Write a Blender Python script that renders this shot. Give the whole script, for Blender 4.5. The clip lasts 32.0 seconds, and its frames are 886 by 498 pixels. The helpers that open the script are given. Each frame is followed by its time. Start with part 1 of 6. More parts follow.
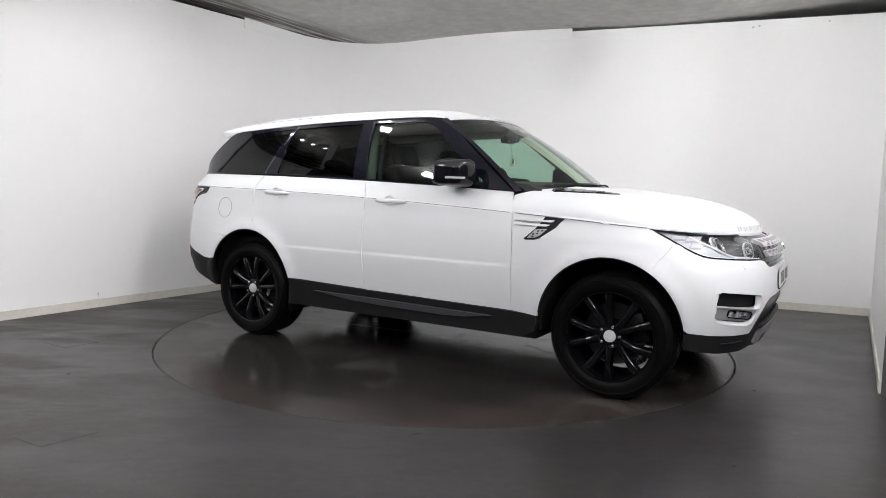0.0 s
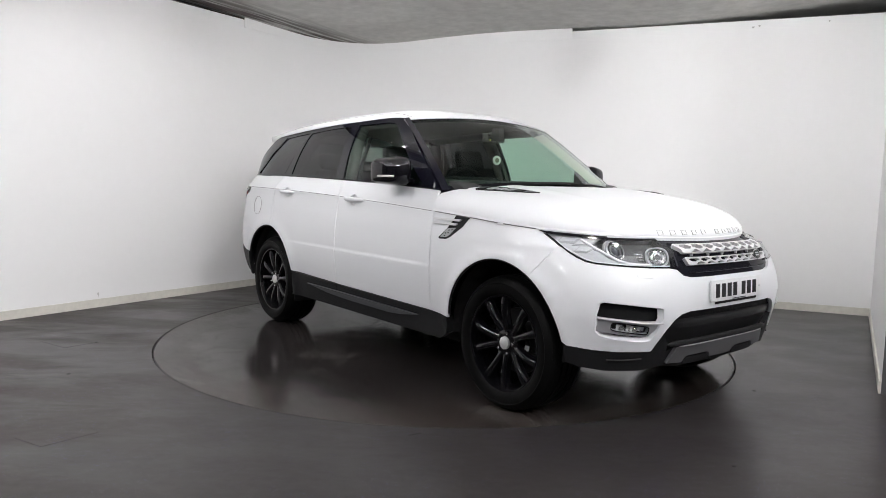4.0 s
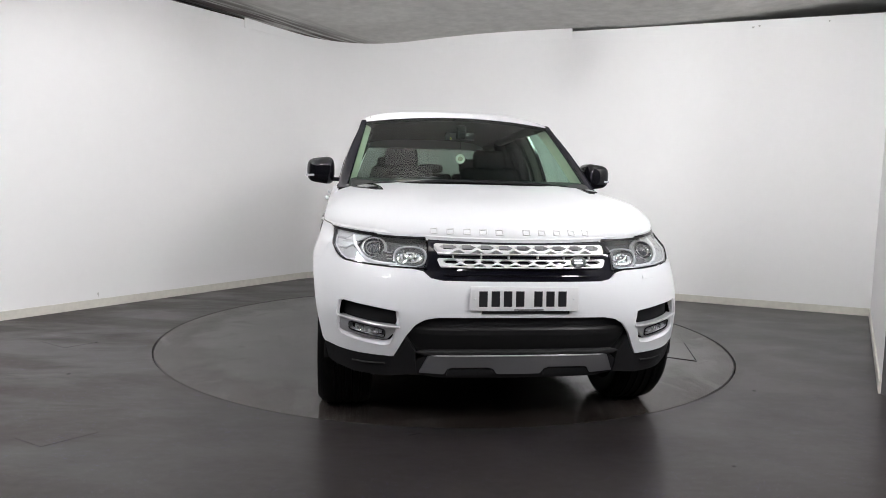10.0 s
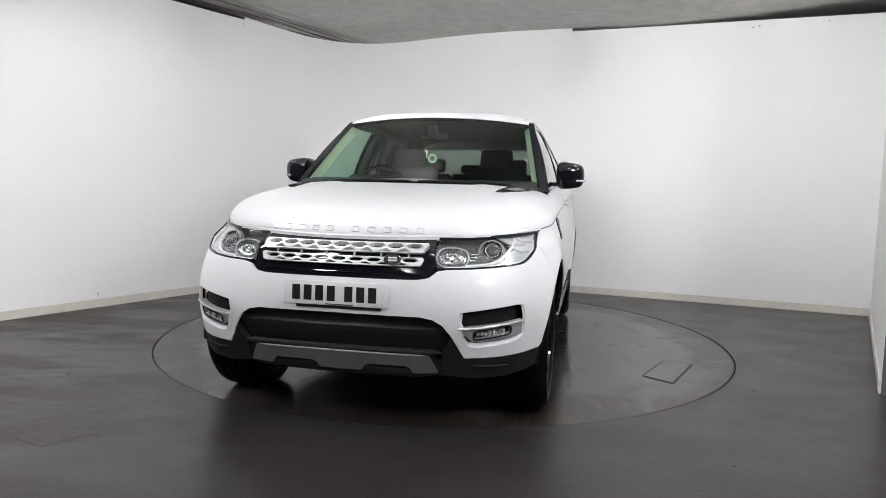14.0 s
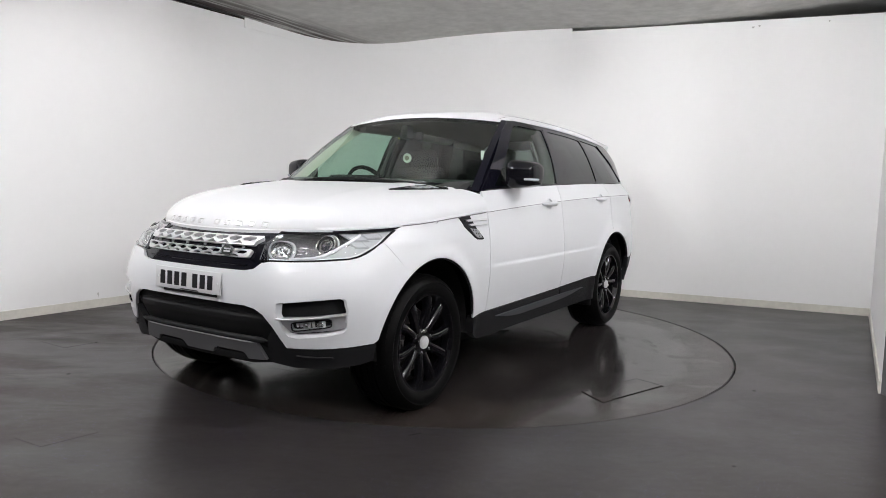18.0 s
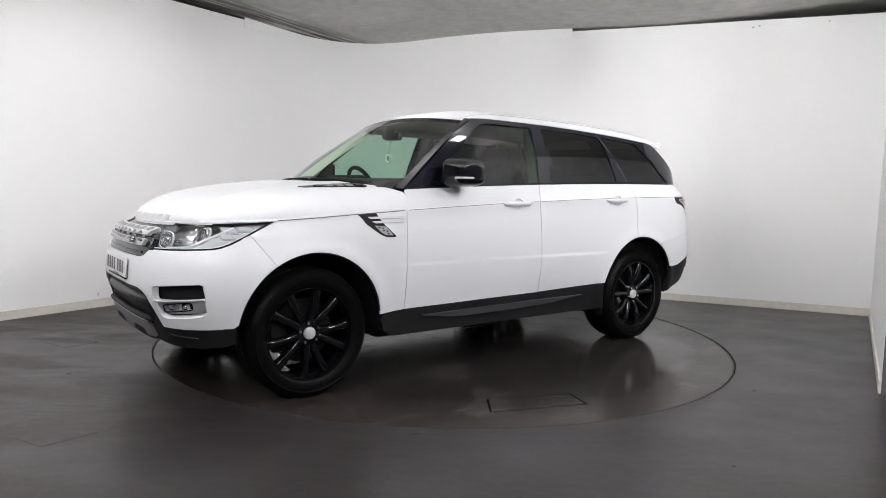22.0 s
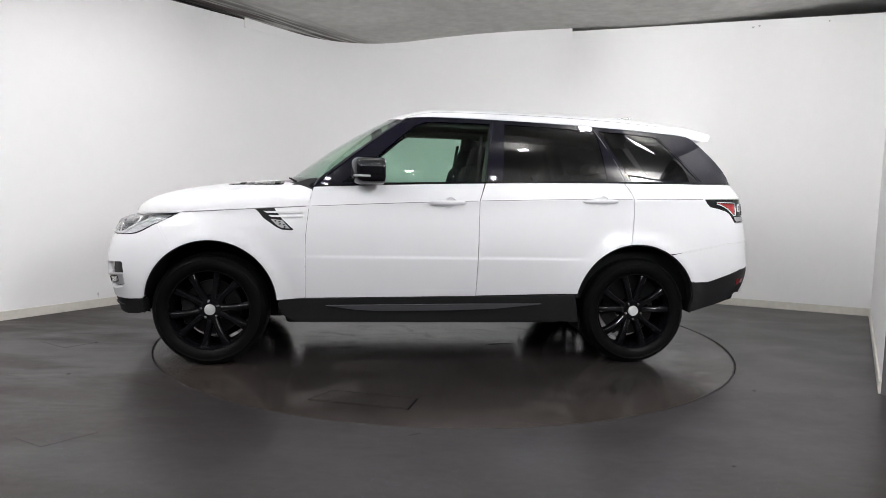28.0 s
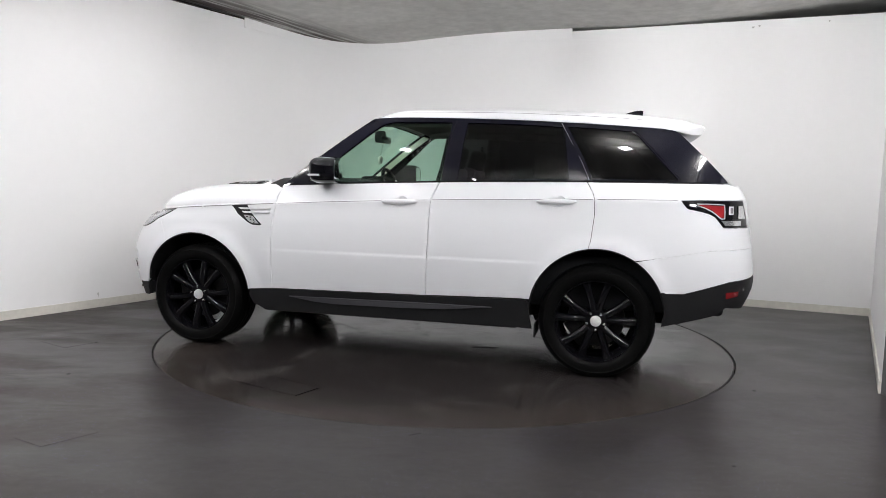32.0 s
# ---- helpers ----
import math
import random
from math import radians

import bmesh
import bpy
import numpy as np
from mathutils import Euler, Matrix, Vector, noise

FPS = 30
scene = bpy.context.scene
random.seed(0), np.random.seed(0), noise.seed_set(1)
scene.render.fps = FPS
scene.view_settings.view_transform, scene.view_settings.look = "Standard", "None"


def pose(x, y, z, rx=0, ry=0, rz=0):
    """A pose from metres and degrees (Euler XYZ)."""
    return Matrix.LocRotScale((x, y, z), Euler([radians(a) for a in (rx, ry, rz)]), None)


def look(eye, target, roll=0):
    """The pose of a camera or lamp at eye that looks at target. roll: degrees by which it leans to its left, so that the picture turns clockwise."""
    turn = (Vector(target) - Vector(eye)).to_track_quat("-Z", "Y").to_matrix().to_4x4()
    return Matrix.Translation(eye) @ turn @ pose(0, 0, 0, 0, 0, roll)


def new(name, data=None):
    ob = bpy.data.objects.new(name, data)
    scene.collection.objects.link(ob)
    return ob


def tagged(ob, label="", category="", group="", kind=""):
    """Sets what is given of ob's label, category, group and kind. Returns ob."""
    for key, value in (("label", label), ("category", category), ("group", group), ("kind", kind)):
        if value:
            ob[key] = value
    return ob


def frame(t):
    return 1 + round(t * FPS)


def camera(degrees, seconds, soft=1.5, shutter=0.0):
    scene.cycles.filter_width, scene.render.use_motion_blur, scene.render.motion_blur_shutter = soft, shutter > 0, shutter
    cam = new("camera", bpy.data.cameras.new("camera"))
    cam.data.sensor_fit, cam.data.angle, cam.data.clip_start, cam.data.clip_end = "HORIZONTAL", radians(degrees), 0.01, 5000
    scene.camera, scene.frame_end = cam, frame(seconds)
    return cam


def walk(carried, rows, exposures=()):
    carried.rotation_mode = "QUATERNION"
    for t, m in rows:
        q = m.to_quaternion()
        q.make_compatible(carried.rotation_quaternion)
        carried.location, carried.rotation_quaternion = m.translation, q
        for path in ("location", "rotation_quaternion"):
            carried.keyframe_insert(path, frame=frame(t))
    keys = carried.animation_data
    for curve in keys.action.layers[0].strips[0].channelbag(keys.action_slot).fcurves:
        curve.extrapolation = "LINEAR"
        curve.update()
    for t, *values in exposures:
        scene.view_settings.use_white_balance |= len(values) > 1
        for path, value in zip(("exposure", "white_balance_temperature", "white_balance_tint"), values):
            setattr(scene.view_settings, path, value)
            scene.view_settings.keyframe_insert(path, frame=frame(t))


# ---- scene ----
SECONDS = 32.0
cam = camera(65.19, SECONDS, soft=0.85)
EYE = (0.0, -5.663, 1.2464)
AIM = (EYE[0] - 0.003914, EYE[1] + 0.995525, EYE[2] - 0.094419)
walk(cam, [(0.0, look(EYE, AIM, 1.348)), (SECONDS, look(EYE, AIM, 1.348))], exposures=[(0.0, 0.11), (SECONDS, 0.11)])

# heading of the car and the turntable, degrees per second
START, RATE = -30.63, -5.0924

# ---- world: a windowless room, so almost no light from outside ----
world = bpy.data.worlds.new("world")
world.use_nodes = True
scene.world = world
world.node_tree.nodes["Background"].inputs[0].default_value = (0.6, 0.62, 0.65, 1)
world.node_tree.nodes["Background"].inputs[1].default_value = 0.02
LAMP = 100.0


# ---- materials ----
def mat(name, color, rough=0.5, metal=0.0, grain=0.0, scale=30.0, bump=0.0, coat=0.0, ior=1.45, spec=0.5, rough_var=0.0, big=0.0, coat_rough=0.03):
    """A principled surface with variation of colour at two scales, varied gloss and fine relief."""
    m = bpy.data.materials.new(name)
    m.use_nodes = True
    nt = m.node_tree
    b = nt.nodes["Principled BSDF"]
    b.inputs["Base Color"].default_value = (*color, 1)
    b.inputs["Roughness"].default_value = rough
    b.inputs["Metallic"].default_value = metal
    b.inputs["Coat Weight"].default_value = coat
    b.inputs["Coat Roughness"].default_value = coat_rough
    b.inputs["IOR"].default_value = ior
    b.inputs["Specular IOR Level"].default_value = spec
    m["color"] = list(color)
    tex = nt.nodes.new("ShaderNodeTexCoord")
    if grain or big:
        n1, n2 = nt.nodes.new("ShaderNodeTexNoise"), nt.nodes.new("ShaderNodeTexNoise")
        n1.inputs["Scale"].default_value, n1.inputs["Detail"].default_value = scale, 6
        n2.inputs["Scale"].default_value, n2.inputs["Detail"].default_value = scale * 0.07, 4
        for n in (n1, n2):
            nt.links.new(tex.outputs["Object"], n.inputs["Vector"])
        base = None
        for n, amount in ((n1, grain), (n2, big)):
            if amount:
                r = nt.nodes.new("ShaderNodeMapRange")
                r.inputs[1].default_value, r.inputs[2].default_value = 0.3, 0.7
                r.inputs[3].default_value, r.inputs[4].default_value = 1 - amount, 1 + amount
                nt.links.new(n.outputs["Fac"], r.inputs[0])
                mul = nt.nodes.new("ShaderNodeMix")
                mul.data_type, mul.blend_type = "RGBA", "MULTIPLY"
                mul.inputs[0].default_value = 1
                if base is None:
                    mul.inputs[6].default_value = (*color, 1)
                else:
                    nt.links.new(base, mul.inputs[6])
                nt.links.new(r.outputs[0], mul.inputs[7])
                base = mul.outputs[2]
        nt.links.new(base, b.inputs["Base Color"])
        if rough_var:
            r = nt.nodes.new("ShaderNodeMapRange")
            r.inputs[1].default_value, r.inputs[2].default_value = 0.3, 0.7
            r.inputs[3].default_value, r.inputs[4].default_value = max(rough - rough_var, 0.02), rough + rough_var
            nt.links.new(n2.outputs["Fac"], r.inputs[0])
            nt.links.new(r.outputs[0], b.inputs["Roughness"])
    if bump:
        n3 = nt.nodes.new("ShaderNodeTexNoise")
        n3.inputs["Scale"].default_value, n3.inputs["Detail"].default_value = scale * 2, 3
        nt.links.new(tex.outputs["Object"], n3.inputs["Vector"])
        bp = nt.nodes.new("ShaderNodeBump")
        bp.inputs["Strength"].default_value, bp.inputs["Distance"].default_value = bump, 0.004
        nt.links.new(n3.outputs["Fac"], bp.inputs["Height"])
        nt.links.new(bp.outputs[0], b.inputs["Normal"])
    return m


def glass(name, color, rough=0.0, tint=1.0):
    """Thin glazing: clear or tinted see-through with a mirror gloss."""
    m = bpy.data.materials.new(name)
    m.use_nodes = True
    nt = m.node_tree
    nt.nodes.remove(nt.nodes["Principled BSDF"])
    out = nt.nodes["Material Output"]
    tr, gl, mix, lw, pw, sc = (nt.nodes.new(k) for k in ("ShaderNodeBsdfTransparent", "ShaderNodeBsdfGlossy", "ShaderNodeMixShader", "ShaderNodeLayerWeight", "ShaderNodeMath", "ShaderNodeMath"))
    tr.inputs[0].default_value = (*color, 1)
    gl.inputs["Roughness"].default_value = rough
    gl.inputs[0].default_value = (1, 1, 1, 1)
    lw.inputs["Blend"].default_value = 0.5
    pw.operation, sc.operation = "POWER", "MULTIPLY_ADD"
    pw.inputs[1].default_value, sc.inputs[1].default_value, sc.inputs[2].default_value = 5.0, 0.962, 0.038
    nt.links.new(lw.outputs["Facing"], pw.inputs[0])
    nt.links.new(pw.outputs[0], sc.inputs[0])
    nt.links.new(sc.outputs[0], mix.inputs[0])
    nt.links.new(tr.outputs[0], mix.inputs[1])
    nt.links.new(gl.outputs[0], mix.inputs[2])
    nt.links.new(mix.outputs[0], out.inputs[0])
    return m


def glow(name, color, strength):
    m = bpy.data.materials.new(name)
    m.use_nodes = True
    b = m.node_tree.nodes["Principled BSDF"]
    b.inputs["Base Color"].default_value = (0.8, 0.8, 0.8, 1)
    b.inputs["Emission Color"].default_value = (*color, 1)
    b.inputs["Emission Strength"].default_value = strength
    return m


def floor_material(name, seed, table=False):
    """Dark speckled safety vinyl: glittering flecks, damp glossy film broken by dull brown dirt, dried pale water marks."""
    m = mat(name, (0.02, 0.018, 0.018), 0.4)
    nt = m.node_tree
    b = nt.nodes["Principled BSDF"]
    N, L = nt.nodes.new, nt.links.new
    tex = N("ShaderNodeTexCoord")
    sep = N("ShaderNodeSeparateXYZ")
    L(tex.outputs["Object"], sep.inputs[0])

    def noise_tex(scale, detail, stretch=(1, 1, 1), distort=0.0, off=0.0, rough=0.5):
        mp, n = N("ShaderNodeMapping"), N("ShaderNodeTexNoise")
        mp.inputs["Scale"].default_value, mp.inputs["Location"].default_value = stretch, (seed + off, seed * 0.7 - off, 0)
        n.inputs["Scale"].default_value, n.inputs["Detail"].default_value, n.inputs["Distortion"].default_value, n.inputs["Roughness"].default_value = scale, detail, distort, rough
        L(tex.outputs["Object"], mp.inputs[0]), L(mp.outputs[0], n.inputs["Vector"])
        return n.outputs["Fac"]

    def ramp(v, lo, hi, a, c):
        r = N("ShaderNodeMapRange")
        r.inputs[1].default_value, r.inputs[2].default_value, r.inputs[3].default_value, r.inputs[4].default_value = lo, hi, a, c
        L(v, r.inputs[0])
        return r.outputs[0]

    def op(kind, a, c):
        x = N("ShaderNodeMath")
        x.operation = kind
        for k, v in ((0, a), (1, c)):
            if isinstance(v, (int, float)):
                x.inputs[k].default_value = v
            else:
                L(v, x.inputs[k])
        return x.outputs[0]

    def blend(fac, a, c):
        x = N("ShaderNodeMix")
        x.data_type = "RGBA"
        L(fac, x.inputs[0])
        for k, v in ((6, a), (7, c)):
            if isinstance(v, tuple):
                x.inputs[k].default_value = (*v, 1)
            else:
                L(v, x.inputs[k])
        return x.outputs[2]

    radius = op("SQRT", op("ADD", op("MULTIPLY", sep.outputs[0], sep.outputs[0]), op("MULTIPLY", sep.outputs[1], sep.outputs[1])), 0.0)
    fine = noise_tex(17, 6, (0.8, 1.5, 1))
    if table:
        # dirt swept into arcs, heavier towards the rim
        rim = ramp(op("ADD", radius, ramp(noise_tex(1.6, 5, (1, 1, 1), 0.5), 0.3, 0.7, -0.22, 0.22)), 1.78, 1.98, 0, 1)
        smear = ramp(noise_tex(2.4, 7, (1, 1, 1), 1.6, 4.0, 0.6), 0.57, 0.66, 0, 0.75)
        dirt = op("MAXIMUM", op("MULTIPLY", rim, 0.8), smear)
        water = ramp(noise_tex(2.1, 6, (1, 1.2, 1), 1.2, 9.0, 0.55), 0.58, 0.63, 0, 1)
    else:
        side = ramp(sep.outputs[0], -2.6, -1.0, 1, 0.10)
        dirt = op("MULTIPLY", ramp(noise_tex(1.25, 9, (0.55, 1.7, 1), 0.7, 0.0, 0.58), 0.45, 0.58, 0, 0.9), side)
        water = op("MULTIPLY", ramp(noise_tex(3.2, 8, (0.5, 2.2, 1), 0.8, 6.0, 0.6), 0.59, 0.70, 0, 0.6), side)
    col = blend(ramp(noise_tex(1.3, 5), 0.35, 0.65, 0, 1), (0.0165, 0.0142, 0.0140), (0.0240, 0.0208, 0.0205))
    col = blend(ramp(noise_tex(45, 4), 0.40, 0.70, 0, 0.5), col, (0.026, 0.0225, 0.0222))
    col = blend(ramp(noise_tex(260, 2), 0.55, 0.75, 0, 0.6), col, (0.032, 0.031, 0.034))
    col = blend(op("MULTIPLY", dirt, 0.7), col, (0.034, 0.0265, 0.0225))
    col = blend(op("MULTIPLY", water, 0.45), col, (0.075, 0.070, 0.066))
    if not table:
        vor = N("ShaderNodeTexVoronoi")
        vor.inputs["Scale"].default_value = 105
        L(tex.outputs["Object"], vor.inputs["Vector"])
        hue = N("ShaderNodeSeparateColor")
        L(vor.outputs["Color"], hue.inputs[0])
        clump = ramp(noise_tex(6, 4, (1, 1, 1), 0.0, 2.0), 0.40, 0.62, 0.25, 1)
        fleck = op("MULTIPLY", op("MULTIPLY", ramp(vor.outputs["Distance"], 0.10, 0.17, 1, 0), ramp(hue.outputs[0], 0.50, 0.53, 0, 1)), clump)
        col = blend(fleck, col, blend(ramp(hue.outputs[1], 0.55, 0.60, 0, 1), (0.20, 0.19, 0.72), (0.50, 0.45, 0.62)))
    L(col, b.inputs["Base Color"])
    gloss = ramp(noise_tex(1.6, 6, (0.8, 1.3, 1), 0.6, 1.0), 0.35, 0.65, 0.37, 0.48) if table else ramp(noise_tex(2.0, 8, (0.6, 1.7, 1), 0.6, 1.0), 0.35, 0.65, 0.33, 0.42)
    gloss = op("ADD", gloss, ramp(fine, 0.3, 0.7, -0.05, 0.05))
    gloss = op("SUBTRACT", gloss, op("MULTIPLY", dirt, 0.21))
    gloss = op("ADD", gloss, op("MULTIPLY", water, 0.10))
    L(gloss, b.inputs["Specular IOR Level"])
    rough = ramp(noise_tex(2.2, 6, (1, 1.3, 1), 0.4, 3.0), 0.3, 0.7, 0.11 if table else 0.29, 0.19 if table else 0.37)
    rough = op("ADD", rough, op("MULTIPLY", dirt, 0.09))
    rough = op("SUBTRACT", rough, op("MULTIPLY", water, 0.05))
    L(rough, b.inputs["Roughness"])
    bp = N("ShaderNodeBump")
    bp.inputs["Strength"].default_value, bp.inputs["Distance"].default_value = 0.03 if table else 0.12, 0.002
    L(noise_tex(140, 3), bp.inputs["Height"]), L(bp.outputs[0], b.inputs["Normal"])
    return m


wall_paint = mat("white_wall_paint", (0.89, 0.89, 0.89), 0.62, grain=0.005, scale=14, big=0.008, bump=0.02)
trim_paint = mat("off_white_skirting_paint", (0.70, 0.68, 0.62), 0.45, grain=0.06, scale=20, big=0.06)
concrete = mat("concrete_ceiling", (0.56, 0.555, 0.53), 0.85, grain=0.10, scale=9, big=0.12, bump=0.5)
void_black = mat("dark_void", (0.003, 0.003, 0.003), 0.9, ior=1.05)
floor_vinyl = floor_material("speckled_vinyl", 3.0)
table_vinyl = floor_material("speckled_vinyl_turntable", 11.0, True)
rim_grey = mat("turntable_rim_edge", (0.022, 0.020, 0.019), 0.42, grain=0.3, scale=20, spec=0.4)
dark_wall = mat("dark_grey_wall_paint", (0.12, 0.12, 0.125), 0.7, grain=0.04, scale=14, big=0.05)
lamp_glow = glow("lamp_diffuser", (1.0, 0.985, 1.0), LAMP)
lamp_bright = glow("lamp_bright_diffuser", (1.0, 0.98, 1.0), LAMP * 2)
lamp_spot = glow("lamp_spot_diffuser", (1.0, 0.97, 1.0), LAMP * 5)
lamp_frame = mat("lamp_frame_white", (0.8, 0.8, 0.8), 0.4)
scuff_grey = mat("wall_scuff", (0.55, 0.54, 0.52), 0.6, grain=0.2)


# ---- mesh helpers ----
def part(name, bm, material, parent=None, label="", smooth=True, angle=40):
    """Links a bmesh as one mesh object under a thing or a part; edges sharper than the angle stay sharp."""
    bmesh.ops.recalc_face_normals(bm, faces=bm.faces)
    for f in bm.faces:
        f.smooth = smooth
    for e in bm.edges:
        e.smooth = len(e.link_faces) != 2 or e.calc_face_angle(0) < radians(angle)
    me = bpy.data.meshes.new(name)
    bm.to_mesh(me)
    bm.free()
    me.materials.append(material)
    ob = new(name, me)
    ob.parent = parent
    return tagged(ob, label) if label else ob


def box_bm(x0, x1, y0, y1, z0, z1, bevel=0.0, seg=2, m=None):
    bm = bmesh.new()
    bmesh.ops.create_cube(bm, size=1)
    for v in bm.verts:
        v.co = Vector((x0 + (v.co.x + 0.5) * (x1 - x0), y0 + (v.co.y + 0.5) * (y1 - y0), z0 + (v.co.z + 0.5) * (z1 - z0)))
    if bevel:
        bmesh.ops.bevel(bm, geom=bm.edges[:], offset=bevel, segments=seg, affect="EDGES", profile=0.5)
    if m is not None:
        bm.transform(m)
    return bm


def prism_bm(poly, depth, m=None, bevel=0.0):
    """A polygon in the xy plane raised by depth along z, with softened edges."""
    bm = bmesh.new()
    f = bm.faces.new([bm.verts.new((p[0], p[1], 0)) for p in poly])
    r = bmesh.ops.extrude_face_region(bm, geom=[f])
    bmesh.ops.translate(bm, verts=[v for v in r["geom"] if isinstance(v, bmesh.types.BMVert)], vec=(0, 0, depth))
    if bevel:
        bmesh.ops.bevel(bm, geom=bm.edges[:], offset=bevel, segments=2, affect="EDGES", profile=0.5)
    if m is not None:
        bm.transform(m)
    return bm


def lathe_bm(profile, n=48, m=None, closed=False):
    """Turns (radius, height) pairs about z."""
    bm = bmesh.new()
    rings = []
    for r, h in profile:
        if r < 1e-6:
            rings.append([bm.verts.new((0, 0, h))])
        else:
            rings.append([bm.verts.new((r * math.cos(2 * math.pi * i / n), r * math.sin(2 * math.pi * i / n), h)) for i in range(n)])
    pairs = list(zip(rings, rings[1:])) + ([(rings[-1], rings[0])] if closed else [])
    for a, b in pairs:
        for i in range(n):
            j = (i + 1) % n
            q = [a[i % len(a)], a[j % len(a)], b[j % len(b)], b[i % len(b)]]
            q = [v for k, v in enumerate(q) if v not in q[:k]]
            if len(q) > 2:
                bm.faces.new(q)
    if m is not None:
        bm.transform(m)
    return bm


def tube_bm(points, radius, n=10, closed=False):
    """A round rod along points."""
    pts = [Vector(p) for p in points]
    bm = bmesh.new()
    rings = []
    for i, p in enumerate(pts):
        a = pts[i - 1] if (i or closed) else p
        b = pts[(i + 1) % len(pts)] if (i + 1 < len(pts) or closed) else p
        q = (b - a).to_track_quat("Z", "Y").to_matrix()
        rings.append([bm.verts.new(p + q @ Vector((radius * math.cos(2 * math.pi * k / n), radius * math.sin(2 * math.pi * k / n), 0))) for k in range(n)])
    for a, b in list(zip(rings, rings[1:])) + ([(rings[-1], rings[0])] if closed else []):
        for k in range(n):
            bm.faces.new((a[k], a[(k + 1) % n], b[(k + 1) % n], b[k]))
    if not closed:
        bm.faces.new(rings[0]), bm.faces.new(rings[-1])
    return bm


# ---- the room ----
LEFT_P, LEFT_D = Vector((-3.169, 0.999)), Vector((0.548, 0.837)).normalized()
BACK_P, BACK_D = Vector((3.097, 1.834)), Vector((0.928, -0.373)).normalized()
RIGHT_P, RIGHT_D = Vector((3.244, -0.553)), Vector((-0.503, -0.864)).normalized()
WALL_H = 3.02


def cross_at(p, d, q, e):
    k = ((q.x - p.x) * e.y - (q.y - p.y) * e.x) / (d.x * e.y - d.y * e.x)
    return p + d * k


CORNER_LB = cross_at(LEFT_P, LEFT_D, BACK_P, BACK_D)
CORNER_BR = cross_at(BACK_P, BACK_D, RIGHT_P, RIGHT_D)
LEFT_MID, RIGHT_MID = LEFT_P - LEFT_D * 2.6, RIGHT_P + RIGHT_D * 1.0  # the white walls end here
LEFT_END, RIGHT_END = Vector((-5.2, -7.4)), Vector((3.6, -7.4))
ROUND_L, ROUND_B = 0.8, 1.1  # how far from the corner the curve of the wall begins


def bend(n=24):
    a, b = CORNER_LB - LEFT_D * ROUND_L, CORNER_LB + BACK_D * ROUND_B
    return [a * (1 - t) ** 2 + CORNER_LB * 2 * t * (1 - t) + b * t * t for t in (i / n for i in range(n + 1))]


def wall_strip(name, line, z0, z1, thick, material, label="", parent=None):
    """An upright wall along a line; its room side lies on the line and its thickness outside."""
    normals = []
    for i in range(len(line)):
        d = (line[min(i + 1, len(line) - 1)] - line[max(i - 1, 0)]).normalized()
        normals.append(Vector((-d.y, d.x)))
    verts, faces = [], []
    for p, n in zip(line, normals):
        o = p + n * thick
        verts += [(p.x, p.y, z0), (p.x, p.y, z1), (o.x, o.y, z1), (o.x, o.y, z0)]
    for i in range(len(line) - 1):
        a, b = 4 * i, 4 * i + 4
        faces += [(a + k, b + k, b + (k + 1) % 4, a + (k + 1) % 4) for k in range(4)]
    faces += [(0, 1, 2, 3), (len(verts) - 4, len(verts) - 1, len(verts) - 2, len(verts) - 3)]
    bm = bmesh.new()
    vs = [bm.verts.new(v) for v in verts]
    for f in faces:
        bm.faces.new([vs[i] for i in f])
    ob = part(name, bm, material, parent, label, True, 30)
    return tagged(ob, kind="structure")


arc = bend()
wall_strip("wall_west", [LEFT_MID, arc[0]], 0, WALL_H, 0.10, wall_paint, "long white painted studio wall, evenly lit")
wall_strip("wall_corner", arc, 0, WALL_H, 0.10, wall_paint, "white painted wall curving round the studio corner")
wall_strip("wall_north", [arc[-1], CORNER_BR], 0, WALL_H, 0.10, wall_paint, "white painted back wall with a few faint marks")
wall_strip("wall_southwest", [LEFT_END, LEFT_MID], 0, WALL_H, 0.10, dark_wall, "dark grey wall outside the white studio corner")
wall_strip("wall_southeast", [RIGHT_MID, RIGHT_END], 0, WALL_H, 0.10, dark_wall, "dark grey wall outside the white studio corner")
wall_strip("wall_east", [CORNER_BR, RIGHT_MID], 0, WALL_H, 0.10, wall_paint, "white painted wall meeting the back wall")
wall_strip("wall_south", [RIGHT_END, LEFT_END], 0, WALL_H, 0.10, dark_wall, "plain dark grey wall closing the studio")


def inset(line, d):
    out = []
    for i in range(len(line)):
        t = (line[min(i + 1, len(line) - 1)] - line[max(i - 1, 0)]).normalized()
        out.append(line[i] - Vector((-t.y, t.x)) * d)
    return out


BASE_H = 0.078
wall_strip("baseboard_west", inset([LEFT_MID, *arc[:1]], 0.014), 0, BASE_H, 0.012, trim_paint, "off-white painted skirting board, slightly yellowed")
wall_strip("baseboard_corner", inset(arc, 0.014), 0, BASE_H, 0.012, trim_paint, "bent off-white skirting board round the corner")
wall_strip("baseboard_north", inset([arc[-1], CORNER_BR - BACK_D * 0.014], 0.014), 0, BASE_H, 0.012, trim_paint, "off-white painted skirting board, slightly yellowed")
wall_strip("baseboard_east", inset([CORNER_BR + RIGHT_D * 0.002, RIGHT_MID], 0.014), 0, BASE_H, 0.012, trim_paint, "off-white painted skirting board, slightly yellowed")
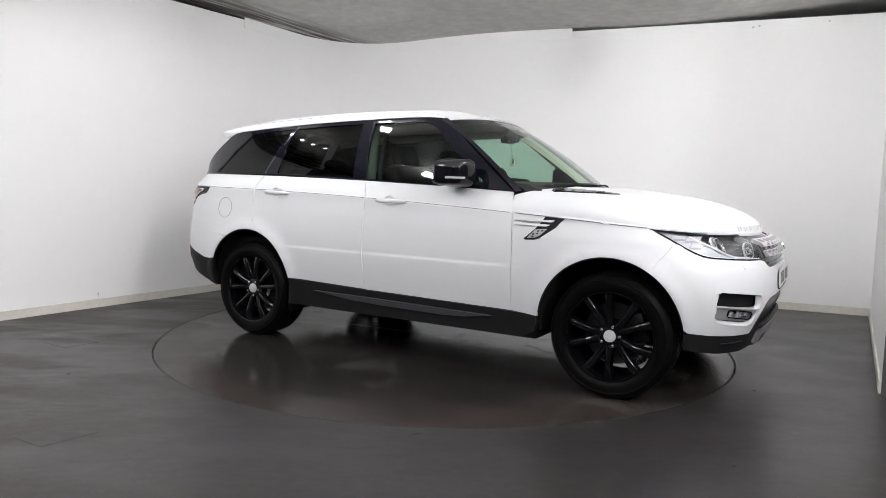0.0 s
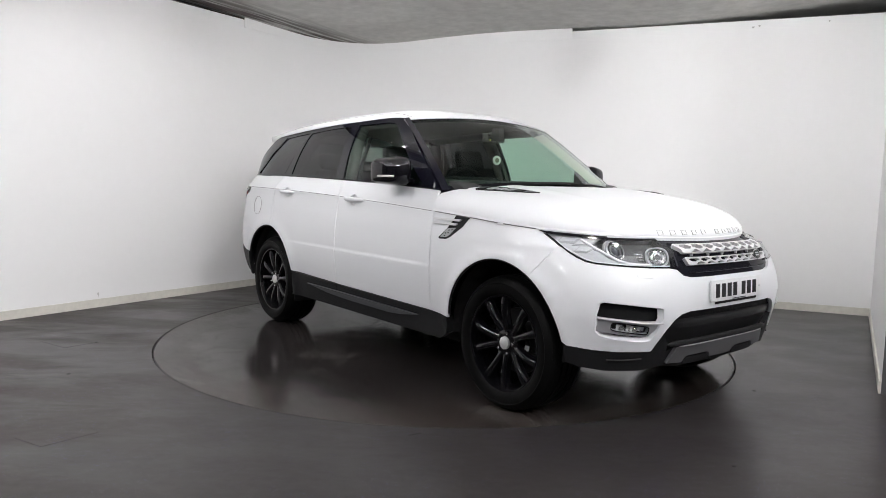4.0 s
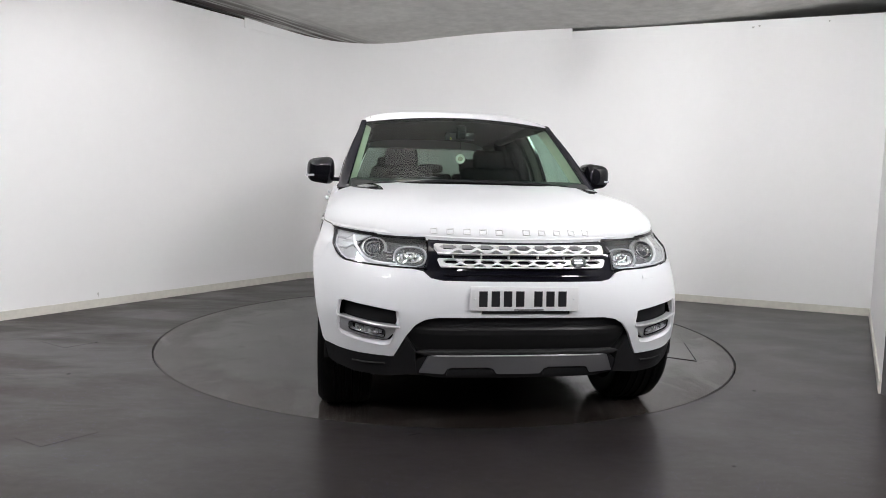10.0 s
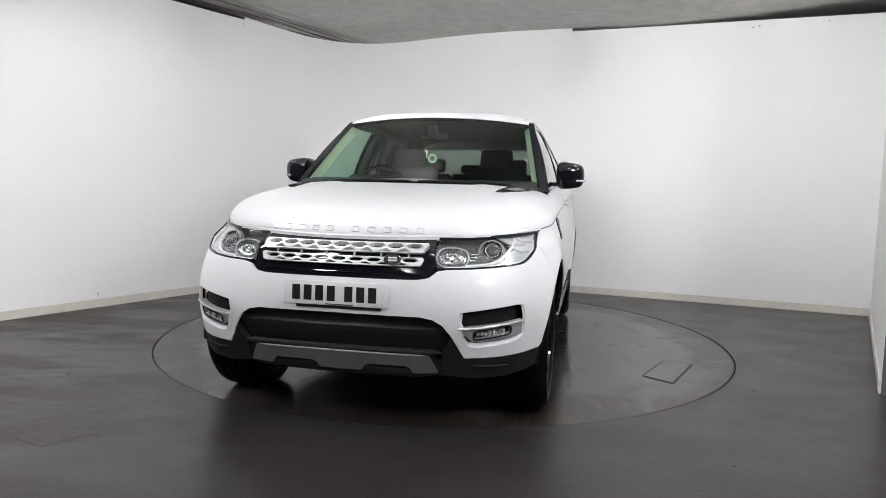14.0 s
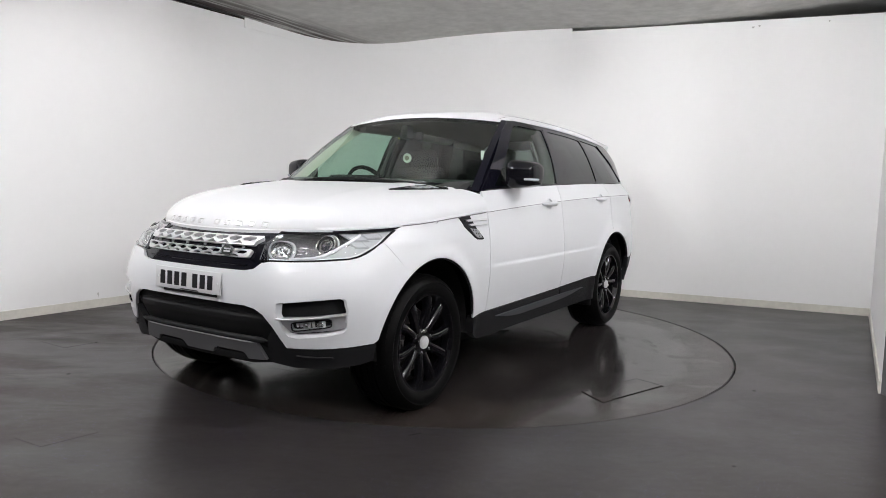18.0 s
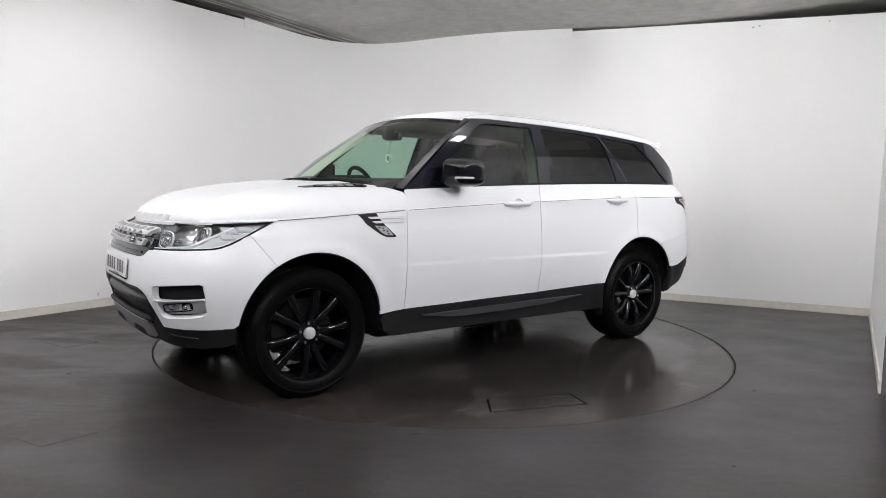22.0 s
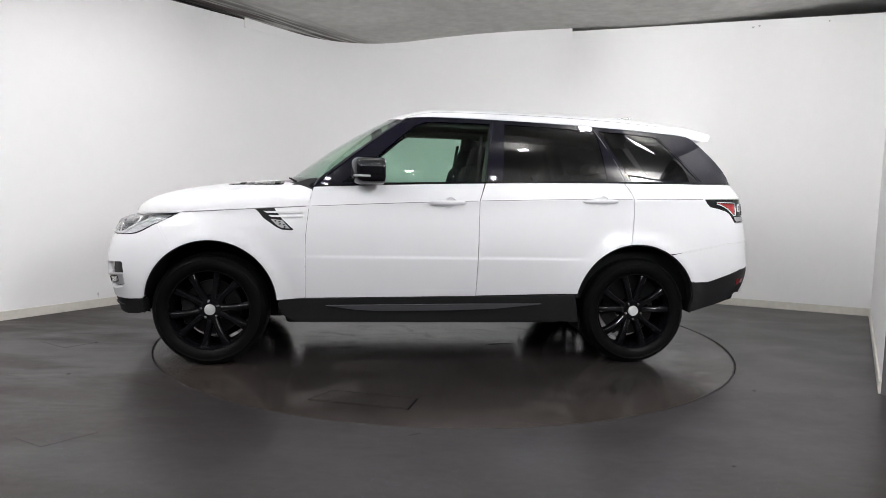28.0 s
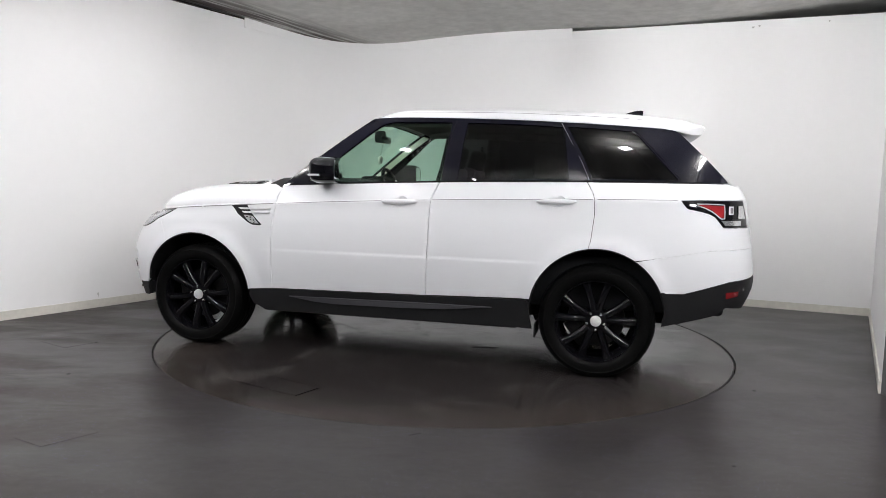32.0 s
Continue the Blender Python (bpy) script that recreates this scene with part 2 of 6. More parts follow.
# closing band between the wall top and the ceiling round the corner
band_a = CORNER_LB - LEFT_D * ((CORNER_LB - Vector((-2.32, 2.30))).length)
band_b = CORNER_LB + BACK_D * ((CORNER_LB - Vector((1.40, 2.52))).length)
wall_strip("trim_band", inset([band_a, *arc, band_b], 0.008), WALL_H - 0.085, WALL_H + 0.045, 0.007, wall_paint, "white filler board between wall top and ceiling")

# floor with a round hole for the turntable
TABLE_R = 2.2297


def floor_slab():
    bm = bmesh.new()
    n = 128
    ring = [bm.verts.new((0.002 + (TABLE_R + 0.0120) * math.cos(2 * math.pi * i / n), 0.0090 + (TABLE_R + 0.0120) * math.sin(2 * math.pi * i / n), 0)) for i in range(n)]
    low = [bm.verts.new((v.co.x, v.co.y, -0.05)) for v in ring]
    far = [bm.verts.new((14 * math.cos(2 * math.pi * i / n), 14 * math.sin(2 * math.pi * i / n), 0)) for i in range(n)]
    for i in range(n):
        j = (i + 1) % n
        bm.faces.new((ring[i], ring[j], far[j], far[i]))
        bm.faces.new((ring[i], low[i], low[j], ring[j]))
    return bm


tagged(part("floor", floor_slab(), floor_vinyl, None, "dark grey speckled vinyl floor, damp and streaked", False), kind="structure")
tagged(part("floor_pit", lathe_bm([(0, -0.05), (2.4, -0.05)], 64), void_black, None, "dark pit below the turntable", False), kind="structure")

# ceiling: one concrete sheet, low over the corner and lifting towards the sides
def ceiling_z(x, y):
    p = Vector((x, y))
    along = (p - CORNER_LB).dot(BACK_D)
    left = (p - CORNER_LB).dot(-LEFT_D)
    z = 3.062
    z += 0.05 * max(0.0, along - 4.4) ** 1.3
    z -= 0.030 * math.exp(-((along - 3.9) / 0.7) ** 2)
    z += 0.030 * max(0.0, left - 2.2) ** 1.2
    z -= 0.060 * math.exp(-((p - CORNER_LB - BACK_D * 0.5).length / 0.95) ** 2)
    z -= 0.026 * math.exp(-((p - CORNER_LB + LEFT_D * 1.0).length / 0.8) ** 2)
    return z + 0.004 * noise.noise((x * 1.3, y * 1.3, 0))


bm = bmesh.new()
NX = 110
grid = [[bm.verts.new((-9 + 18 * i / NX, -12 + 17.5 * j / NX, 0)) for j in range(NX + 1)] for i in range(NX + 1)]
for row in grid:
    for v in row:
        v.co.z = ceiling_z(v.co.x, v.co.y)
for i in range(NX):
    for j in range(NX):
        bm.faces.new((grid[i][j], grid[i + 1][j], grid[i + 1][j + 1], grid[i][j + 1]))
r = bmesh.ops.extrude_face_region(bm, geom=bm.faces[:])
bmesh.ops.translate(bm, verts=[v for v in r["geom"] if isinstance(v, bmesh.types.BMVert)], vec=(0, 0, 0.2))
def shade_ceiling(m):
    """Dark streaks along the west wall: the gap's shade painted into the board-marked concrete."""
    nt = m.node_tree
    N, L = nt.nodes.new, nt.links.new
    bsdf = nt.nodes["Principled BSDF"]
    old = bsdf.inputs["Base Color"].links[0].from_socket
    tex, mp, n = N("ShaderNodeTexCoord"), N("ShaderNodeMapping"), N("ShaderNodeTexNoise")
    mp.inputs["Rotation"].default_value = (0, 0, -math.atan2(LEFT_D.y, LEFT_D.x))
    mp.vector_type = "POINT"
    L(tex.outputs["Object"], mp.inputs[0])
    sep = N("ShaderNodeSeparateXYZ")
    L(mp.outputs[0], sep.inputs[0])
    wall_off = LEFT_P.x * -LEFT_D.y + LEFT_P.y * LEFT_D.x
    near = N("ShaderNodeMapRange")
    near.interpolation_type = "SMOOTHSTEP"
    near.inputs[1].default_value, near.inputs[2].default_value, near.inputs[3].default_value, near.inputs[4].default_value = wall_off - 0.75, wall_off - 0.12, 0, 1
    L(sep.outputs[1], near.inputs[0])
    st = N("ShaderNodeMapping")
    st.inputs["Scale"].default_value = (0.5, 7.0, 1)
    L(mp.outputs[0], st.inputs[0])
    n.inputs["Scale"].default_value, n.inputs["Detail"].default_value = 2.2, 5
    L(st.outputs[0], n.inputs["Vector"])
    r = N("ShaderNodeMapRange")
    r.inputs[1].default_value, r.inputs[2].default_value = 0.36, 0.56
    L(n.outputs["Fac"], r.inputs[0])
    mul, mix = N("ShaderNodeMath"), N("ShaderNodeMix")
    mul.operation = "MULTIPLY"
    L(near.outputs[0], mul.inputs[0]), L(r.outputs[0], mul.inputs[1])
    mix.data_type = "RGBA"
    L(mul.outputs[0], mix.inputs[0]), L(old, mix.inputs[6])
    # brown-black that stands for the shade at the wall's top
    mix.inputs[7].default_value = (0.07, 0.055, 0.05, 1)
    L(mix.outputs[2], bsdf.inputs["Base Color"])


shade_ceiling(concrete)
tagged(part("ceiling", bm, concrete, None, "rough grey concrete ceiling with board marks, shade painted in by the west wall", True), kind="structure")


# square lamps: unseen fill floods, added, that lean towards the back walls, and flat ones hung below the ceiling
def square_lamp(x, y, size, tilt=0.0, turn=0.0, light=None):
    root = new("ceiling_light")
    drop_ = (0.09 if tilt > 80 else 0.20) + (0.5 * size * math.sin(radians(tilt)) if tilt else 0.0)
    root.matrix_basis = pose(x, y, ceiling_z(x, y) - drop_, tilt, 0, turn)
    if tilt:
        tagged(root, "square white flood panel added out of view to brighten walls and car", "flood light", "tilted flood lamps")
    else:
        tagged(root, "square white LED lamp hung below the ceiling; the large ones are added fill", "ceiling light", "square ceiling lamps")
    h = size / 2
    for k in range(4):
        bar = box_bm(-h, h, h - 0.012, h, -0.02, 0.02, 0.002)
        bar.transform(Matrix.Rotation(k * math.pi / 2, 4, "Z"))
        part("frame_bar", bar, lamp_frame, root)
    if tilt:
        part("back_plate", box_bm(-h + 0.013, h - 0.013, -h + 0.013, h - 0.013, 0.008, 0.016), lamp_frame, root)
    part("stem", tube_bm([(0, 0, 0.0), Matrix.Rotation(radians(-tilt), 3, "X") @ Vector((0, 0, drop_))], 0.008, 8), lamp_frame, root)
    part("diffuser", box_bm(-h + 0.013, h - 0.013, -h + 0.013, h - 0.013, -0.016, 0.006), light or lamp_glow, root, "glowing white diffuser", False)
    return root


# added fill: tilted panels out of view that brighten the walls and the car
FILL_FLOODS = [(-2.7, -5.0, 0.40, -6.0), (2.7, -5.0, 0.52, 6.0), (0.4, -6.2, 0.17, 0.0), (-0.5, -0.95, 0.35, 10.0), (2.1, -1.1, 0.355, -34.0)]
for x, y, size, turn in FILL_FLOODS:
    square_lamp(x, y, size, 70 if y < -2 else 82, turn)
SQUARES = [(-1.70, -0.65, 0.14), (-1.25, -1.95, 0.125), (1.50, -0.98, 0.135), (1.08, -1.85, 0.125), (0.15, -3.45, 0.125)]
for x, y, size in SQUARES:
    square_lamp(x, y, size, 0.0, 28.0, lamp_bright)
# large flat panels added out of view to fill the car's flanks and front
FILL_LAMPS = [(-3.3, -2.5, 0.45), (2.9, -2.7, 0.53), (-1.1, -6.5, 0.31), (1.1, -6.5, 0.31)]
for x, y, size in FILL_LAMPS:
    square_lamp(x, y, size, 0.0, 28.0)
for k in range(8):
    square_lamp(-1.75 + 0.5 * k, -3.7, 0.062, 0.0, 0.0, lamp_spot)
for k in range(5):
    square_lamp(-2.66 - 0.062 * k, 0.42 - 0.24 * k, 0.078, 0.0, -32.0)

# ---- the turntable ----
turntable = new("turntable")
tagged(turntable, "round dark vinyl-covered turntable flush with the floor, damp", "turntable")
part("disc", lathe_bm([(0, 0), (TABLE_R - 0.0095, 0), (TABLE_R - 0.0095, -0.04), (0, -0.04)], 128), table_vinyl, turntable, "", True, 30)
part("rim_band", lathe_bm([(TABLE_R - 0.009, -0.0003), (TABLE_R - 0.0015, -0.0006), (TABLE_R, -0.003), (TABLE_R, -0.04), (TABLE_R - 0.009, -0.04)], 128, None, True), rim_grey, turntable, "worn metal edge band", True, 30)

# ---- car materials ----
paint = mat("white_car_paint", (0.67, 0.68, 0.70), 0.42, coat=0.36, coat_rough=0.15, grain=0.004, scale=400)
gloss_black = mat("gloss_black_trim", (0.005, 0.005, 0.007), 0.06, spec=0.38)
pillar_blue = mat("gloss_black_pillar", (0.006, 0.006, 0.0115), 0.05, spec=0.48)
plastic = mat("black_textured_plastic", (0.015, 0.015, 0.0158), 0.50, grain=0.15, scale=300, bump=0.15, ior=1.2)
under = mat("underbody_black", (0.014, 0.014, 0.014), 0.85, grain=0.2, scale=40, ior=1.2)
rubber = mat("tyre_rubber", (0.003, 0.003, 0.003), 0.44, grain=0.2, scale=60, bump=0.2, ior=1.16)
rim_black = mat("gloss_black_alloy", (0.003, 0.003, 0.004), 0.05, spec=0.42)
steel = mat("brake_steel", (0.035, 0.035, 0.036), 0.45, metal=0.8, grain=0.15, scale=120)
silver = mat("satin_silver", (0.60, 0.60, 0.61), 0.32, metal=0.35, grain=0.04, scale=200)
skid_silver = mat("silver_skid_paint", (0.18, 0.18, 0.19), 0.38, metal=0.6, grain=0.05, scale=200)
chrome = mat("chrome", (0.75, 0.75, 0.76), 0.08, metal=1.0)
lamp_clear = glass("clear_lamp_cover", (0.97, 0.98, 0.98))
lamp_silver = mat("lamp_reflector", (0.72, 0.73, 0.74), 0.18, metal=0.85, grain=0.1, scale=90)
fog_silver = mat("bright_satin_silver", (0.44, 0.44, 0.46), 0.36, metal=0.5, grain=0.04, scale=200)
lamp_outer = mat("pale_lamp_reflector", (0.46, 0.47, 0.49), 0.25, metal=0.0, grain=0.05, scale=120)
lamp_white = mat("lamp_light_guide", (0.66, 0.67, 0.69), 0.2)
lamp_grey = mat("grey_lamp_step", (0.34, 0.345, 0.355), 0.25)
lamp_bezel = mat("grey_lamp_bezel", (0.15, 0.152, 0.158), 0.25, metal=0.2)
lamp_lens = mat("projector_lens", (0.045, 0.047, 0.055), 0.04, coat=1.0)
lamp_dark = mat("smoked_reflector", (0.02, 0.02, 0.022), 0.2)
satin_black = mat("satin_black_plastic", (0.013, 0.013, 0.0135), 0.30, grain=0.15, scale=300, ior=1.28)
lamp_dim = mat("grey_lamp_lens", (0.20, 0.19, 0.20), 0.2, grain=0.1, scale=120)
lamp_red = mat("red_lamp_lens", (0.32, 0.018, 0.022), 0.12, coat=0.6, grain=0.1, scale=150)
glass_front = glass("green_tinted_glass", (0.58, 0.74, 0.65))
glass_dark = glass("privacy_glass", (0.035, 0.035, 0.037))
glass_rear = glass("tinted_rear_glass", (0.26, 0.28, 0.26))
cream = mat("cream_cabin_trim", (0.68, 0.64, 0.53), 0.7, grain=0.05, scale=200)
cabin_black = mat("charcoal_cabin_trim", (0.011, 0.0115, 0.012), 0.65, spec=0.04, grain=0.15, scale=150, bump=0.15)
leather = mat("charcoal_leather", (0.005, 0.005, 0.0055), 0.6, spec=0.02, grain=0.12, scale=120)
lining = mat("grey_headlining", (0.17, 0.17, 0.155), 0.9, grain=0.08, scale=250)
plate_white = mat("white_plate", (0.60, 0.60, 0.61), 0.3, grain=0.02, scale=100)
plate_ink = mat("black_plate_ink", (0.012, 0.012, 0.014), 0.3)
disc_white = mat("pale_ornament", (0.75, 0.74, 0.68), 0.4)
green_badge = mat("dark_badge", (0.010, 0.016, 0.013), 0.3, grain=0.3, scale=200)

# ---- the car: x forward, y to its left, z up, from the middle of the wheelbase on the ground ----
OX, OY = 0.2183, 0.006
car = new("car")
tagged(car, "white large sport utility car with black wheels and dark rear windows", "car")
AXLE_F, AXLE_R, HUB_Z = 1.4615, -1.4615, 0.374
ARCH_F, ARCH_R = (1.449, 0.412, 0.433), (-1.455, 0.420, 0.434)


def hang(ob, parent):
    """Puts a part straight under the car at the wheelbase's place on the turntable."""
    if parent == car:
        ob.location = (OX, OY, 0)
    return ob


def put(name, bm, material, parent=car, label="", smooth=True, angle=40):
    return hang(part(name, bm, material, parent, label, smooth, angle), parent)


def z_crease(x):
    return 1.118 - 0.046 * x - 0.0085 * x * x


def z_belt(x):
    return 1.240 - 0.038 * x - 0.0085 * x * x


# the hull is a stack of rounded plans: levels 0..4 at fixed heights, 5 at the crease, 6 at the belt line
HEIGHTS = np.array([0.28, 0.46, 0.62, 0.78, 0.93])
NOMINAL = np.array([0.28, 0.46, 0.62, 0.78, 0.93, 1.10, 1.245])
NOSE = np.array([2.19, 2.235, 2.275, 2.268, 2.225, 2.135, 2.0])
NOSE_N = np.array([3.35, 3.4, 3.3, 2.95, 2.45, 2.05, 2.0])
WIDE = np.array([0.935, 0.962, 0.982, 0.987, 0.976, 0.948, 0.885])
BACK = np.array([2.34, 2.43, 2.49, 2.48, 2.46, 2.42, 2.37])
BACK_N = np.array([3.5, 4.0, 4.0, 4.0, 4.0, 4.0, 3.6])
XF, XB = 1.40, -1.50


def level(tab, v):
    v = np.clip(np.asarray(v, float), 0, 6)
    i = np.clip(np.floor(v).astype(int), 0, 4)
    f = v - i
    p0, p1, p2, p3 = (tab[np.clip(i + k, 0, 5)] for k in (-1, 0, 1, 2))
    a = p1 + 0.5 * f * (p2 - p0 + f * (2 * p0 - 5 * p1 + 4 * p2 - p3 + f * (3 * (p1 - p2) + p3 - p0)))
    top = tab[5] + (tab[6] - tab[5]) * np.clip(v - 5, 0, 1) ** 1.15
    return np.where(v >= 5, top, a)


NV, NSAMP = 181, 160
ROWS = []
for v in np.linspace(0, 6, NV):
    nose, nn, w, back, bn = (float(level(t, v)) for t in (NOSE, NOSE_N, WIDE, BACK, BACK_N))
    if v > 5:
        w -= 0.0035
    ph = (np.linspace(0, 1, NSAMP) ** 1.3) * math.pi / 2
    fx_, fy_ = XF + (nose - XF) * np.cos(ph) ** (2 / nn), w * np.sin(ph) ** (2 / nn)
    fx_[-1], fy_[-1] = XF, w
    mx = np.linspace(XF, XB, 40)[1:-1]
    rx_, ry_ = XB - (back + XB) * np.cos(ph) ** (2 / bn), w * np.sin(ph) ** (2 / bn)
    rx_[-1] = XB
    X, Y = np.concatenate([fx_, mx, rx_[::-1]]), np.concatenate([fy_, np.full(38, w), ry_[::-1]])
    S = np.concatenate([[0], np.cumsum(np.hypot(np.diff(X), np.diff(Y)))])
    ROWS.append((X, Y, S))


def v_of(x, z):
    if z < 0.93:
        return float(np.interp(z, HEIGHTS, range(5)))
    c, b = z_crease(x), z_belt(x)
    return 4 + (z - 0.93) / (c - 0.93) if z < c else 5 + (z - c) / (b - c)


def q_of(v):
    return float(np.interp(v, range(7), NOMINAL))


def row_mix(v, f):
    k = min(max(v, 0), 6) * (NV - 1) / 6
    i = min(int(k), NV - 2)
    a, b = f(ROWS[i]), f(ROWS[i + 1])
    return a + (b - a) * (k - i)


def fx(x, z, dz=0.0):
    """Hull coordinates (along, up) of the flank point at x and height z."""
    v = v_of(x, z + dz)
    return (row_mix(v, lambda r: float(np.interp(-x, -r[0], r[2]))), q_of(v))


def fy(y, z):
    """Hull coordinates of the front point at y and height z."""
    x, sign = 2.1, 1 if y >= 0 else -1
    y = abs(y)
    for _ in range(4):
        v = v_of(x, z)
        s = row_mix(v, lambda r: float(np.interp(y, r[1][:NSAMP], r[2][:NSAMP])))
        x = row_mix(v, lambda r: float(np.interp(s, r[2], r[0])))
    return (sign * s, q_of(v))


def ry(y, z):
    """Hull coordinates of the rear point at y and height z."""
    x = -2.4
    for _ in range(4):
        v = v_of(x, z)
        s = row_mix(v, lambda r: float(np.interp(-y, -r[1][-NSAMP:], r[2][-NSAMP:])))
        x = row_mix(v, lambda r: float(np.interp(s, r[2], r[0])))
    return (s, q_of(v))


def hull(s, q, lift=0.0):
    sign = 1 if s >= 0 else -1
    s = abs(s)
    v = float(np.interp(q, NOMINAL, range(7)))
    x, y = row_mix(v, lambda r: float(np.interp(s, r[2], r[0]))), row_mix(v, lambda r: float(np.interp(s, r[2], r[1])))
    if v <= 4:
        z = float(np.interp(v, range(5), HEIGHTS))
    else:
        c, b = z_crease(x), z_belt(x)
        z = 0.93 + (v - 4) * (c - 0.93) if v <= 5 else c + (v - 5) * (b - c)
    for ax, az, ar in (ARCH_F, ARCH_R):
        r = math.hypot(x - ax, z - az)
        y += 0.020 * math.exp(-((r - ar) / 0.06) ** 2) * min(1, max(0, (y - 0.5) / 0.3))
    k = min(1.0, max(0.0, (z - 0.732) / 0.024))
    fade = min(1.0, max(0.0, (0.95 - x) / 0.25)) * min(1.0, max(0.0, (x + 1.15) / 0.25))
    y += 0.0045 * fade * (1 - k * k * (3 - 2 * k)) * min(1.0, max(0.0, (z - 0.5) / 0.22))
    return Vector((x, sign * y, z))


def flank(a, z):
    """Side of the cabin above the belt line; a is minus x."""
    x = -a
    zb = z_belt(x)
    v = 6
    yb = row_mix(v, lambda r: float(np.interp(-x, -r[0], r[1])))
    yt = 0.700 - 0.030 * max(0.0, -x - 0.4) ** 2 - 0.04 * max(0.0, x - 0.1)
    k = (z - zb) / (1.70 - zb)
    return Vector((x, yb + (yt - yb) * k + 0.022 * math.sin(math.pi * min(max(k, 0), 1)), z))


def normal_at(f, s, q, e=0.004):
    n = (f(s + e, q) - f(s - e, q)).cross(f(s, q + e) - f(s, q - e))
    return n.normalized() if n.length > 1e-12 else Vector((0, 0, 1))


def inside(p, loop):
    hit = False
    for (x0, y0), (x1, y1) in zip(loop, loop[1:] + loop[:1]):
        if (y0 > p[1]) != (y1 > p[1]) and p[0] < (x1 - x0) * (p[1] - y0) / (y1 - y0) + x0:
            hit = not hit
    return hit


def finish(name, pts, nrm, faces, loops, depth, material, parent, label="", flip=False):
    """One panel: the smooth outer skin with true normals and a return flange along its rims."""
    verts, n0 = [tuple(p) for p in pts], len(faces)
    faces = [tuple(reversed(f)) for f in faces] if flip else [tuple(f) for f in faces]
    if depth:
        for lp in loops:
            base = len(verts)
            for i in lp:
                verts.append(tuple(pts[i]))
                verts.append(tuple(pts[i] - nrm[i] * depth))
            m = len(lp)
            for k in range(m):
                a, b = base + 2 * k, base + 2 * ((k + 1) % m)
                faces.append((a, b, b + 1, a + 1))
    me = bpy.data.meshes.new(name)
    me.from_pydata(verts, [], faces)
    me.polygons.foreach_set("use_smooth", [True] * len(me.polygons))
    me.update()
    ln = []
    for p in me.polygons:
        if p.index < n0:
            ln += [tuple(nrm[i]) for i in p.vertices]
        else:
            ln += [tuple(p.normal)] * len(p.vertices)
    me.normals_split_custom_set(ln)
    me.materials.append(material)
    ob = new(name, me)
    ob.parent = parent
    if label:
        tagged(ob, label)
    return hang(ob, parent)


def resample(loop, step):
    out = []
    for a, b in zip(loop, loop[1:] + loop[:1]):
        n = max(1, math.ceil(math.hypot(b[0] - a[0], b[1] - a[1]) / step))
        out += [(a[0] + (b[0] - a[0]) * k / n, a[1] + (b[1] - a[1]) * k / n) for k in range(n)]
    return out


def skin(name, outer, material, parent=car, holes=(), f=hull, step=0.045, depth=0.014, lift=0.0, label="", side=1, rows=(), edge=None):
    """A panel cut to an outline, with holes, out of a surface f(along, up)."""
    loops2 = [resample(list(lp), edge or step * 0.6) for lp in (outer, *holes)]
    verts2, edges, ids = [], [], []
    for lp in loops2:
        b = len(verts2)
        verts2 += lp
        ids.append(list(range(b, b + len(lp))))
        edges += [(b + k, b + (k + 1) % len(lp)) for k in range(len(lp))]
    xs, ys = [p[0] for p in loops2[0]], [p[1] for p in loops2[0]]
    levels = list(np.arange(min(ys) + step * 0.5, max(ys), step)) + list(rows)
    for qy in levels:
        for sx in np.arange(min(xs) + step * 0.5, max(xs), step):
            p = (float(sx), float(qy))
            if sum(inside(p, lp) for lp in loops2) == 1:
                near = step * 0.3
                if all((p[0] - w[0]) ** 2 + (p[1] - w[1]) ** 2 > near * near for lp in loops2 for w in lp):
                    verts2.append(p)
    from mathutils.geometry import delaunay_2d_cdt
    v2, _, tris, orig, _, _ = delaunay_2d_cdt([Vector(p) for p in verts2], edges, [], 0, 1e-7)
    back = {}
    for i, o in enumerate(orig):
        for k in o:
            back[k] = i
    keep = []
    for t in tris:
        c = (sum(v2[i].x for i in t) / 3, sum(v2[i].y for i in t) / 3)
        if sum(inside(c, lp) for lp in loops2) == 1:
            keep.append(t)
    pts, nrm = [], []
    for p in v2:
        n = normal_at(f, p.x, p.y)
        w = f(p.x, p.y) + n * lift
        pts.append(Vector((w.x, w.y * side, w.z)))
        nrm.append(Vector((n.x, n.y * side, n.z)))
    return finish(name, pts, nrm, keep, [[back[i] for i in lp] for lp in ids], depth, material, parent, label, side < 0)


def sheet(name, f, nu, nv, material, parent=car, depth=0.012, label="", flip=False):
    """A panel on a regular grid of f(u, v), u and v from 0 to 1."""
    pts = [f(i / nu, j / nv) for i in range(nu + 1) for j in range(nv + 1)]
    nrm = []
    e = 1e-3
    for i in range(nu + 1):
        for j in range(nv + 1):
            u, v = min(max(i / nu, e), 1 - e), min(max(j / nv, e), 1 - e)
            n = (f(u + e, v) - f(u - e, v)).cross(f(u, v + e) - f(u, v - e))
            n = n.normalized() if n.length > 1e-14 else Vector((0, 0, 1))
            nrm.append(-n if flip else n)
    w = nv + 1
    faces = [(i * w + j, (i + 1) * w + j, (i + 1) * w + j + 1, i * w + j + 1) for i in range(nu) for j in range(nv)]
    rim = [i * w for i in range(nu)] + [nu * w + j for j in range(nv)] + [i * w + nv for i in range(nu, 0, -1)] + [j for j in range(nv, 0, -1)]
    return finish(name, pts, nrm, faces, [rim], depth, material, parent, label, flip)


